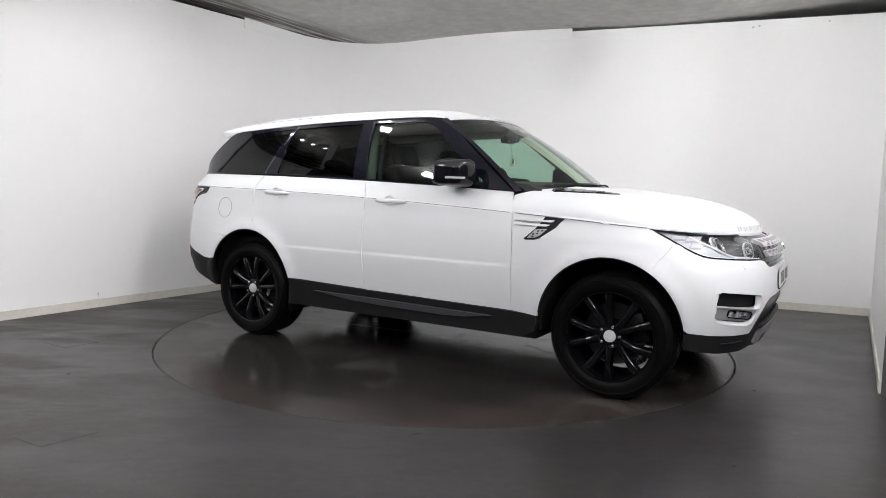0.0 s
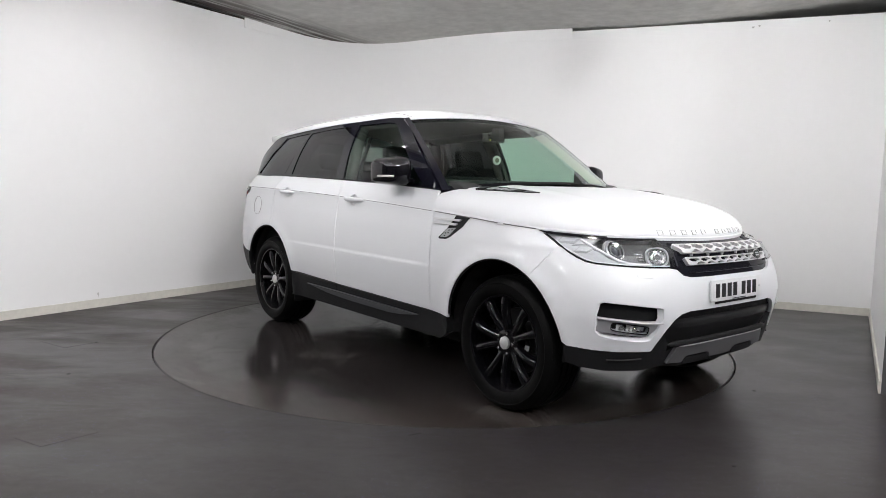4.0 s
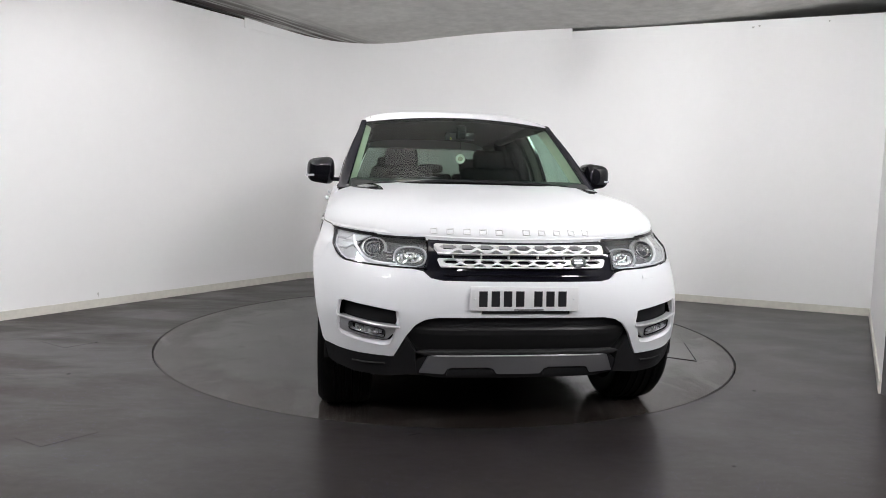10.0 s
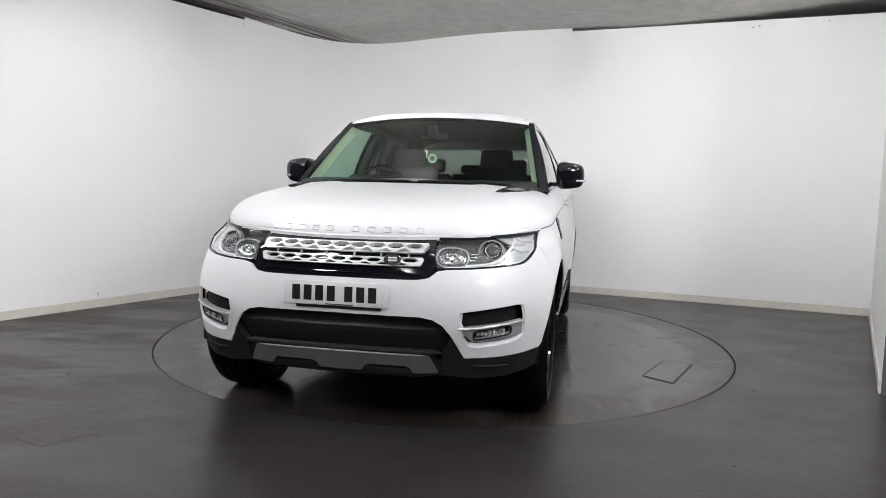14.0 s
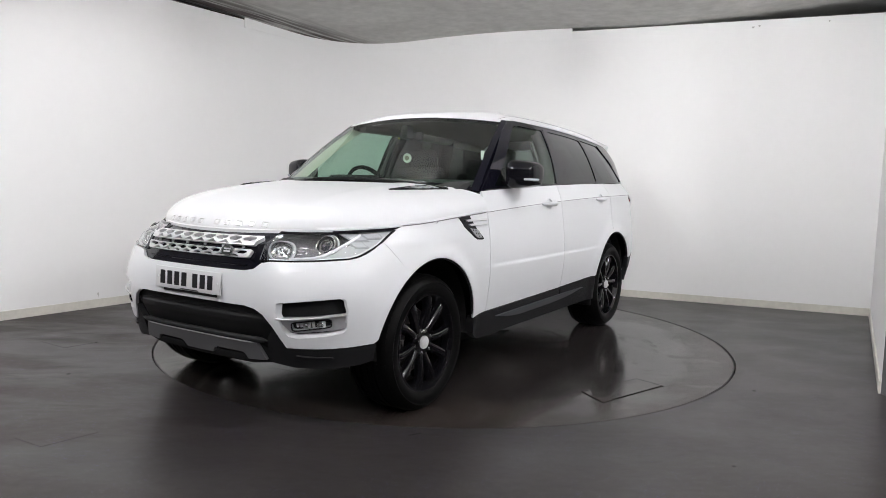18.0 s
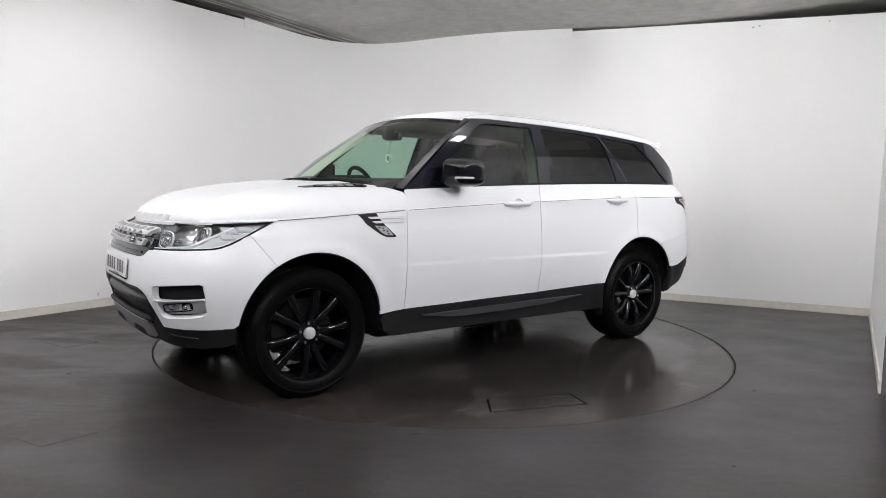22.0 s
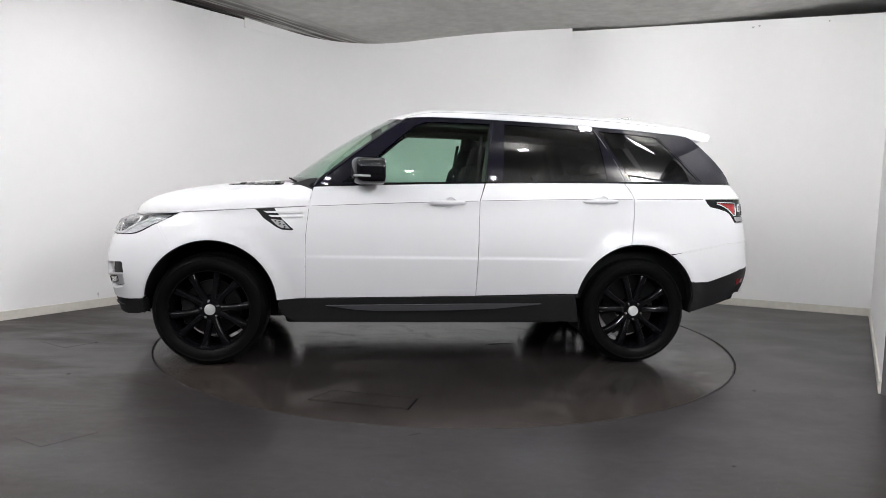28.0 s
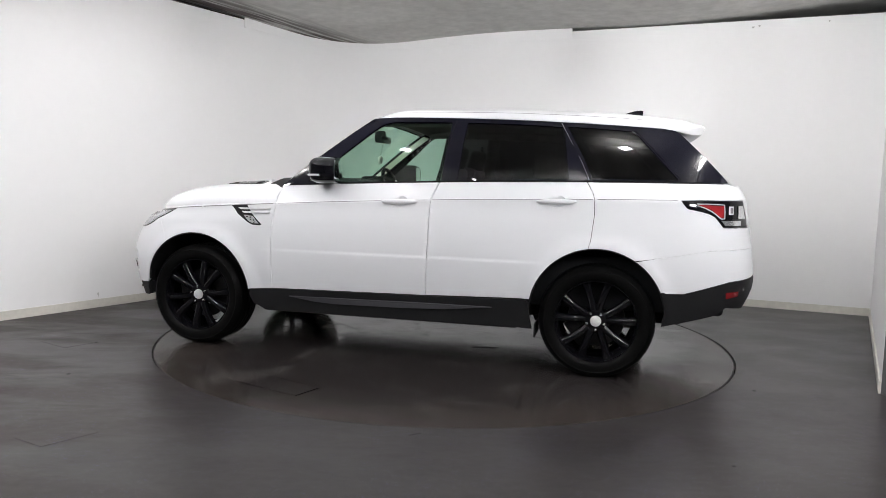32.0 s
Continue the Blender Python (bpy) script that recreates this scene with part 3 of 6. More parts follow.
def arc_pts(arch, a0, a1, n=24, grow=0.0):
    """Points (x, z) along a wheel arch; angles in degrees, 0 ahead, 90 up."""
    return [(arch[0] + (arch[2] + grow) * math.cos(radians(a0 + (a1 - a0) * k / n)), arch[1] + (arch[2] + grow) * math.sin(radians(a0 + (a1 - a0) * k / n))) for k in range(n + 1)]


def along(f, a, b, n=12):
    """Points between two side points (x, z) for a height given by f(x)."""
    return [(a + (b - a) * k / n, f(a + (b - a) * k / n)) for k in range(n + 1)]


def fxs(points, step=0.03):
    """Hull coordinates of an open run of flank points (x, z), kept straight in between."""
    out = []
    for a, b in zip(points, points[1:]):
        n = max(1, math.ceil(math.hypot(b[0] - a[0], b[1] - a[1]) / step))
        out += [fx(a[0] + (b[0] - a[0]) * k / n, a[1] + (b[1] - a[1]) * k / n) for k in range(n)]
    return out + [fx(*points[-1])]


def drop(f, d):
    return lambda x: f(x) + d


def whole(pts):
    """A left half outline closed with its mirror image."""
    return pts + [(-s, q) for s, q in reversed(pts) if s > 1e-6]


def oval(cy, cz, ry_, rz_, n=20, power=2.0, f=fy):
    out = []
    for k in range(n):
        a = 2 * math.pi * k / n
        c, s = math.cos(a), math.sin(a)
        out.append(f(cy + ry_ * math.copysign(abs(c) ** (2 / power), c), cz + rz_ * math.copysign(abs(s) ** (2 / power), s)))
    return out


CREASE_ROWS = (1.086, 1.0995, 1.1005, 1.114, 0.718, 0.728, 0.736, 0.744, 0.752, 0.760)
SIDES = ((1, "left"), (-1, "right"))

# ---- painted flanks ----
doors = {}
LAMP_LOW = [(1.945, 0.876), (1.90, 0.894), (1.85, 0.920), (1.80, 0.946), (1.75, 0.971), (1.70, 0.996), (1.66, 1.018)]
for sd, _ in SIDES:
    # front wing below the bonnet's shut line
    wing = [(0.8375, 0.463), (0.8367, 0.87), (0.8187, 1.066)] + along(drop(z_crease, -0.003), 0.83, 1.64, 14)
    wing += [(1.66, 1.012), (1.70, 0.990), (1.7568, 0.9620), (1.7982, 0.9409)] + arc_pts(ARCH_F, 57.12, 171, 30) + [(1.02, 0.449)]
    skin("front_wing", fxs(wing), paint, side=sd, rows=CREASE_ROWS[:2] + CREASE_ROWS[4:])
    door = [(-0.316, 0.482), (-0.324, 0.77), (-0.331, 1.129), (-0.372, z_belt(-0.372) - 0.002)]
    door = [(0.834, 0.463), (0.833, 0.87), (0.815, 1.068), (0.803, 1.140), (0.788, z_belt(0.788) - 0.002)] + along(drop(z_belt, -0.002), 0.7, -0.33, 12) + door[::-1]
    doors[sd, 0] = skin("front_door", fxs(door), paint, side=sd, rows=CREASE_ROWS, holes=[oval(-0.113, 1.116, 0.063, 0.040, 24, 2.0, fx)])
    door = [(-0.320, 0.484), (-0.328, 0.77), (-0.335, 1.129), (-0.381, z_belt(-0.381) - 0.002)] + along(drop(z_belt, -0.002), -0.42, -1.33, 12)
    door += [(-1.366, z_belt(-1.366) - 0.002), (-1.405, 1.215), (-1.421, 1.165), (-1.423, 1.061), (-1.407, 0.902), (-1.394, 0.856)] + arc_pts(ARCH_R, 82, 11, 20)
    doors[sd, 1] = skin("rear_door", fxs(door), paint, side=sd, rows=CREASE_ROWS, holes=[oval(-1.182, 1.146, 0.063, 0.040, 24, 2.0, fx)])
    quarter = [(-1.374, z_belt(-1.374) - 0.002), (-1.409, 1.215), (-1.425, 1.165), (-1.427, 1.061), (-1.411, 0.902), (-1.398, 0.858)] + arc_pts(ARCH_R, 82.5, 122, 12)
    quarter += [(-1.78, 0.7995), (-1.95, 0.8295), (-2.14, 0.8655)]
    lamp = [(-2.215, 1.006), (-2.185, 1.045), (-2.157, 1.075), (-2.12, 1.093), (-2.07, 1.106), (-1.992, 1.121), (-1.965, 1.15), (-1.948, 1.178)]
    loop = fxs(quarter) + [ry(0.655, 0.878), ry(0.655, 1.004)] + fxs(lamp) + fxs([(-2.1, 1.181), (-2.25, 1.181)]) + [ry(0.64, 1.181), ry(0.64, 1.27)]
    loop += fxs(along(drop(z_belt, -0.003), -2.26, -1.45, 10))
    skin("rear_quarter", loop, paint, side=sd, rows=CREASE_ROWS)
    # dark shell behind the panels, open at the arches
    shell = [(0.9, 0.36)] + along(drop(z_belt, -0.03), 0.9, -2.2, 14) + [(-2.2, 0.6)] + arc_pts(ARCH_R, 150, 0, 24, 0.006) + [(-1.0, 0.36)]
    skin("inner_body", fxs(shell), under, side=sd, lift=-0.022, depth=0, step=0.08)
    shell = arc_pts(ARCH_F, 180, 30, 24, 0.006) + [(1.9, 0.66), (1.9, 0.9)] + along(drop(z_crease, -0.02), 1.7, 0.85, 8) + [(0.85, 0.36)]
    skin("inner_wing", fxs(shell), under, side=sd, lift=-0.022, depth=0, step=0.08)
    # wheel arch liners
    for arch in (ARCH_F, ARCH_R):
        bm = bmesh.new()
        prev = None
        for k in range(25):
            a = radians(-8 + 196 * k / 24)
            x, z = arch[0] + (arch[2] + 0.004) * math.cos(a), arch[1] + (arch[2] + 0.004) * math.sin(a)
            cur = [bm.verts.new((x, sd * y, z)) for y in (0.50, 0.93)]
            if prev:
                bm.faces.new((prev[0], prev[1], cur[1], cur[0]))
            prev = cur
        put("arch_liner", bm, under)
        # black lip rolled into the arch
        lip = []
        for k in range(31):
            a = radians(8 + 164 * k / 30)
            x, z = arch[0] + (arch[2] - 0.002) * math.cos(a), arch[1] + (arch[2] - 0.002) * math.sin(a)
            p = hull(*fx(x, z))
            lip.append((p.x, sd * (p.y - 0.012), p.z))
        put("arch_lip", tube_bm(lip, 0.008, 6), plastic)

# ---- front bumper ----
half = [fy(0.0, 0.797), fy(0.20, 0.797), fy(0.38, 0.798), fy(0.435, 0.808), fy(0.470, 0.838), fy(0.51, 0.846), fy(0.62, 0.848), fy(0.72, 0.853)]
half += [fx(1.985, 0.862)] + [fx(x, z - 0.006) for x, z in LAMP_LOW[:3]] + fxs([(1.80, 0.940)] + arc_pts(ARCH_F, 57, 7, 20))
half += [fx(1.90, 0.447), fy(0.86, 0.436), fy(0.75, 0.430), fy(0.60, 0.428), fy(0.575, 0.475), fy(0.545, 0.535), fy(0.505, 0.59), fy(0.46, 0.617), fy(0.40, 0.628), fy(0.20, 0.629), fy(0.0, 0.629)]


FOG = [(0.583, 0.650), (0.60, 0.655), (0.72, 0.670), (0.845, 0.684), (0.858, 0.676), (0.868, 0.62), (0.860, 0.535), (0.842, 0.511), (0.79, 0.497), (0.66, 0.481), (0.62, 0.488), (0.602, 0.520), (0.588, 0.575), (0.576, 0.60)]
fog_l = [fy(y, z) for y, z in FOG]
skin("front_bumper", whole(half), paint, holes=[fog_l, [(-s, q) for s, q in fog_l][::-1]], step=0.04, depth=0.018, edge=0.02)
front_shell = [fy(0, 0.99), fy(0.45, 0.99), fx(1.95, 0.98), fx(1.8, 0.93), fx(1.86, 0.70), fx(1.90, 0.50), fx(1.90, 0.33), fy(0.6, 0.31), fy(0, 0.31)]
skin("bumper_core", whole(front_shell), under, lift=-0.065, depth=0, step=0.08)

for sd, _ in SIDES:
    # fog lamp: dark recess, satin surround, clear lamp with two lenses
    recess = [fy(y, z) for y, z in FOG]
    skin("fog_recess", recess, plastic, side=sd, lift=-0.045, depth=0, step=0.06)
    lip = bmesh.new()
    mid = (0.725, 0.600)
    outer_l, inner_l = [], []
    fog_run = resample([(y, z) for y, z in FOG], 0.03)
    for y, z in fog_run:
        q = fy(y, z)
        w, nq = hull(*q), normal_at(hull, *q)
        outer_l.append(lip.verts.new((w.x - nq.x * 0.002, sd * (w.y - nq.y * 0.002), w.z)))
        deep = 0.026 if z < 0.56 or y < 0.60 else 0.008
        q = fy(y + (mid[0] - y) * (0.13 if y < 0.60 else 0.04), z + (mid[1] - z) * (0.17 if z < 0.56 else 0.05))
        w, nq = hull(*q), normal_at(hull, *q)
        inner_l.append(lip.verts.new((w.x - nq.x * deep, sd * (w.y - nq.y * deep), w.z)))
    for k in range(len(fog_run)):
        k2 = (k + 1) % len(fog_run)
        lip.faces.new((outer_l[k], outer_l[k2], inner_l[k2], inner_l[k]))
    put("pocket_lip", lip, paint, car, "", True, 60)
    surround = [fy(y, z) for y, z in ((0.572, 0.578), (0.60, 0.575), (0.70, 0.582), (0.866, 0.604), (0.863, 0.588), (0.857, 0.534), (0.845, 0.528), (0.665, 0.506), (0.632, 0.511))]
    hole = [fy(0.728 + 0.084 * u, 0.5490 + 0.013 * u + 0.0215 * w) for u, w in ((math.copysign(abs(math.cos(a)) ** 0.34, math.cos(a)), math.copysign(abs(math.sin(a)) ** 0.34, math.sin(a))) for a in [2 * math.pi * k / 24 for k in range(24)])]
    fog = skin("fog_lamp", surround, fog_silver, side=sd, holes=[hole], lift=-0.008, depth=0.03, step=0.04, label="satin silver fog lamp surround", edge=0.012)
    glass_hole = hole
    top_bar = [hull(*fy(y, z)) + normal_at(hull, *fy(y, z)) * 0.002 for y, z in ((0.575, 0.576), (0.62, 0.576), (0.70, 0.583), (0.79, 0.594), (0.862, 0.603))]
    rim_pts = [hull(*q) - normal_at(hull, *q) * 0.006 for q in resample(hole, 0.03)]
    put("lamp_bezel", tube_bm([(w.x, sd * w.y, w.z) for w in rim_pts], 0.0035, 6, True), gloss_black, fog)
    put("surround_bar", tube_bm([(w.x, sd * w.y, w.z) for w in top_bar], 0.0055, 8), silver, fog)
    skin("reflector", glass_hole, lamp_dark, fog, side=sd, lift=-0.030, depth=0, step=0.03)
    for cy in (0.670, 0.686, 0.724, 0.741, 0.784):
        skin("facet", [fy(cy - 0.005, 0.532), fy(cy + 0.005, 0.534), fy(cy + 0.007, 0.566), fy(cy - 0.006, 0.564)], lamp_white, fog, side=sd, lift=-0.018, depth=0.01, step=0.03)
    for cy in (0.705, 0.763):
        p = hull(*fy(cy, 0.550))
        put("bulb_lens", lathe_bm([(0, 0.004), (0.008, 0.008), (0.018, 0.0), (0.023, -0.01)], 16, look((p.x - 0.02, sd * p.y * 0.985, p.z), (0.0, sd * 0.2, p.z))), lamp_silver, fog)
    skin("cover", glass_hole, lamp_clear, fog, side=sd, lift=-0.012, depth=0, step=0.04)
    # black lower corner of the bumper
    low = [fx(1.888, 0.440), fy(0.86, 0.431), fy(0.75, 0.425), fy(0.60, 0.423), fy(0.565, 0.475), fy(0.545, 0.52), fy(0.50, 0.45), fy(0.49, 0.34), fy(0.62, 0.322), fy(0.78, 0.322), fy(0.86, 0.335), fx(1.872, 0.36)]
    skin("bumper_corner", low, plastic, side=sd, depth=0.05, lift=-0.004, step=0.05, edge=0.02)
    p = hull(*fy(0.74, 0.39))
    lamp_pts = [hull(*fy(y, 0.388 - 0.006 * math.sin((y - 0.64) * 12))) for y in (0.64, 0.69, 0.74, 0.79)]
    put("side_ridge", tube_bm([(q.x + 0.001, sd * q.y, q.z) for q in lamp_pts], 0.005, 6), plastic)

# lower intake: deep black panel, bull-nose ridge, valance and the silver skid plate
intake = [fy(0, 0.626), fy(0.20, 0.626), fy(0.40, 0.625), fy(0.455, 0.614), fy(0.50, 0.588), fy(0.54, 0.535), fy(0.56, 0.48), fy(0.50, 0.43), fy(0.0, 0.43)]
skin("lower_intake", whole(intake), plastic, lift=-0.032, depth=0, step=0.05)


def nose_bar(name, z, y1, r, material, lift, squash=0.6, sag=0.0, label=""):
    rings = []
    bm = bmesh.new()
    n, m = 40, 12
    for i in range(n + 1):
        y = -y1 + 2 * y1 * i / n
        p = hull(*fy(y, z)) + normal_at(hull, *fy(y, z)) * lift
        k = min(1.0, (1 - abs(y / y1)) * 10 + 0.15)
        rings.append([bm.verts.new((p.x + r * squash * math.cos(2 * math.pi * j / m) * k, p.y, p.z + r * k * math.sin(2 * math.pi * j / m) - sag * (y / y1) ** 2)) for j in range(m)])
    for a, b in zip(rings, rings[1:]):
        for j in range(m):
            bm.faces.new((a[j], a[(j + 1) % m], b[(j + 1) % m], b[j]))
    bm.faces.new(rings[0]), bm.faces.new(rings[-1])
    return put(name, bm, material, car, label, True, 60)


def bulge(u, v):
    """Rounded black panel between the intake's mouth and the skid plate."""
    y = 0.53 * (2 * v - 1)
    z = float(np.interp(u, (0, 0.25, 0.5, 0.75, 1), (0.590, 0.565, 0.535, 0.495, 0.446)))
    sink = float(np.interp(u, (0, 0.15, 0.3, 0.45, 0.65, 1), (0.060, 0.026, 0.010, 0.008, 0.014, 0.026))) + 0.02 * abs(2 * v - 1) ** 10
    q = fy(y, z)
    return hull(*q) - normal_at(hull, *q) * sink


sheet("intake_ridge", bulge, 16, 36, satin_black, depth=0, flip=False)
nose_bar("intake_sill", 0.452, 0.50, 0.016, plastic, -0.004, 1.0)
skid = [fy(0, 0.441), fy(0.30, 0.441), fy(0.428, 0.441), fy(0.438, 0.436), fy(0.476, 0.352), fy(0.36, 0.345), fy(0.345, 0.372), fy(0.325, 0.380), fy(0.15, 0.380), fy(0.125, 0.372), fy(0.105, 0.345), fy(0, 0.343)]
nose_bar("skid_edge", 0.442, 0.432, 0.0055, silver, 0.006, 1.0)
skid_plate = skin("skid_plate", whole(skid), skid_silver, lift=0.006, depth=0.03, step=0.04, label="silver painted skid plate", edge=0.012)
valance = [fy(0, 0.43), fy(0.45, 0.43), fy(0.5, 0.40), fy(0.50, 0.335), fy(0.38, 0.318), fy(0, 0.315)]
skin("valance", whole(valance), plastic, lift=-0.012, depth=0.03, step=0.06)
for cy in (-0.235, 0.235):
    skin("skid_pocket", [fy(cy - 0.10, 0.366), fy(cy + 0.10, 0.366), fy(cy + 0.11, 0.352), fy(cy + 0.11, 0.335), fy(cy - 0.11, 0.335), fy(cy - 0.11, 0.352)], plastic, skid_plate, lift=0.004, depth=0.02, step=0.05)

# ---- grille ----
grille_black = mat("black_grille_frame", (0.006, 0.006, 0.010), 0.06, spec=0.4)
grille_out = whole([fy(0, 0.992), fy(0.25, 0.992), fy(0.432, 0.992), fy(0.444, 0.93), fy(0.470, 0.852), fy(0.466, 0.840), fy(0.432, 0.811), fy(0.38, 0.801), fy(0, 0.800)])
grille = skin("grille", grille_out, grille_black, lift=-0.012, depth=0.03, step=0.05, label="gloss black grille surround")
for z0, z1, y1 in ((0.916, 0.953, 0.414), (0.858, 0.896, 0.404)):
    outer = whole([fy(0, z1), fy(0.2, z1), fy(y1 * 0.98, z1), fy(y1, z1 - 0.006), fy(y1 - 0.012, z0 + 0.004), fy(y1 - 0.02, z0), fy(0.2, z0), fy(0, z0)])
    holes = []
    n = 9
    pitch = 2 * (y1 - 0.02) / n
    for k in range(n):
        c = -y1 + 0.02 + pitch * (k + 0.5)
        a, h = pitch * 0.46, (z1 - z0)
        zc = z0 + h * 0.66
        holes.append([fy(c - a, zc), fy(c - a * 0.5, zc - h * 0.24), fy(c + a * 0.5, zc - h * 0.24), fy(c + a, zc), fy(c + a * 0.5, zc + h * 0.24), fy(c - a * 0.5, zc + h * 0.24)])
    for k in range(n - 1):
        c = -y1 + 0.02 + pitch * (k + 1)
        a, h = pitch * 0.40, (z1 - z0)
        holes.append([fy(c - a, z0 + h * 0.12), fy(c + a, z0 + h * 0.12), fy(c + a * 0.55, z0 + h * 0.30), fy(c + 0.001, z0 + h * 0.42), fy(c - a * 0.55, z0 + h * 0.30)])
    skin("grille_bar", outer, silver, grille, holes=holes, lift=0.010, depth=0.02, step=0.05, label="silver honeycomb grille bar", edge=0.015)
lip_pts = [hull(*fy(y, z)) + normal_at(hull, *fy(y, z)) * -0.010 for y, z in [(-0.38, 0.8255), (-0.36, 0.8245)] + [(-0.30 + 0.1 * k, 0.824) for k in range(7)] + [(0.36, 0.8245), (0.38, 0.8255)]]
put("grille_lip", tube_bm(lip_pts, 0.0045, 8), gloss_black, grille)
for y in (-0.33, -0.2, -0.07, 0.07, 0.2, 0.33):
    p = hull(*fy(y, 0.92))
    put("grille_strut", box_bm(p.x - 0.015, p.x + 0.004, y - 0.004, y + 0.004, 0.90, 0.925, 0.002), silver, grille)
p, nb = hull(*fy(0.262, 0.884)), normal_at(hull, *fy(0.262, 0.884))
face = Matrix.Translation(p + nb * 0.014) @ nb.to_track_quat("Z", "Y").to_matrix().to_4x4()
badge = put("badge", lathe_bm([(0, 0.004), (0.030, 0.003), (0.034, 0.0)], 32, face @ Matrix.Diagonal((1.15, 0.72, 1, 1))), green_badge, car, "dark oval badge with a silver rim")
put("rim", lathe_bm([(0.032, 0.002), (0.034, 0.006), (0.037, 0.005), (0.038, 0.0)], 32, face @ Matrix.Diagonal((1.15, 0.72, 1, 1))), chrome, badge)
for dy in (-0.006, 0.007):
    put("lettering_bar", box_bm(-0.020, 0.020, dy - 0.0035, dy + 0.0035, 0.0035, 0.006, 0, 1, face), silver, badge)

# ---- number plate with plain bars for the characters ----
plate_m = Matrix.Translation((2.284, 0.0, 0.7195)) @ Matrix.Rotation(radians(-3), 4, "Y")
plate = put("number_plate", box_bm(-0.004, 0.004, -0.26, 0.26, -0.0565, 0.0565, 0.003, 2, plate_m), plate_white, car, "white number plate with plain black bars")
put("plate_holder", box_bm(-0.02, -0.003, -0.20, 0.22, -0.071, -0.04, 0.004, 2, plate_m), plastic, car)
for i, y in enumerate((-0.197, -0.139, -0.081, -0.023, 0.064, 0.122, 0.18)):
    put("character_bar", box_bm(0.0035, 0.0052, y - 0.020, y + 0.020, -0.036, 0.036, 0.0006, 1, plate_m), plate_ink, plate)
for y in (-0.235, 0.235):
    put("plate_screw", lathe_bm([(0, 0.003), (0.005, 0.0025), (0.006, 0)], 10, plate_m @ pose(0.0045, y, 0, 0, 90, 0)), lamp_white, plate)
put("maker_bar", box_bm(0.0035, 0.005, -0.05, 0.09, -0.053, -0.048, 0, 1, plate_m), plate_ink, plate)
for sd, _ in SIDES:
    skin("washer_cap", [fy(0.62, 0.80), fy(0.69, 0.803), fy(0.69, 0.822), fy(0.62, 0.819)], paint, side=sd, lift=0.002, depth=0.004, step=0.03)

# ---- headlamps ----
def squared(profile, n, m):
    """A turned shape pressed towards a rounded square."""
    bm = lathe_bm(profile, n)
    for v in bm.verts:
        r = math.hypot(v.co.x, v.co.y)
        if r > 1e-6:
            k = ((v.co.x / r) ** 4 + (v.co.y / r) ** 4) ** -0.11
            v.co.x, v.co.y = v.co.x * k, v.co.y * k
    bm.transform(m)
    return bm


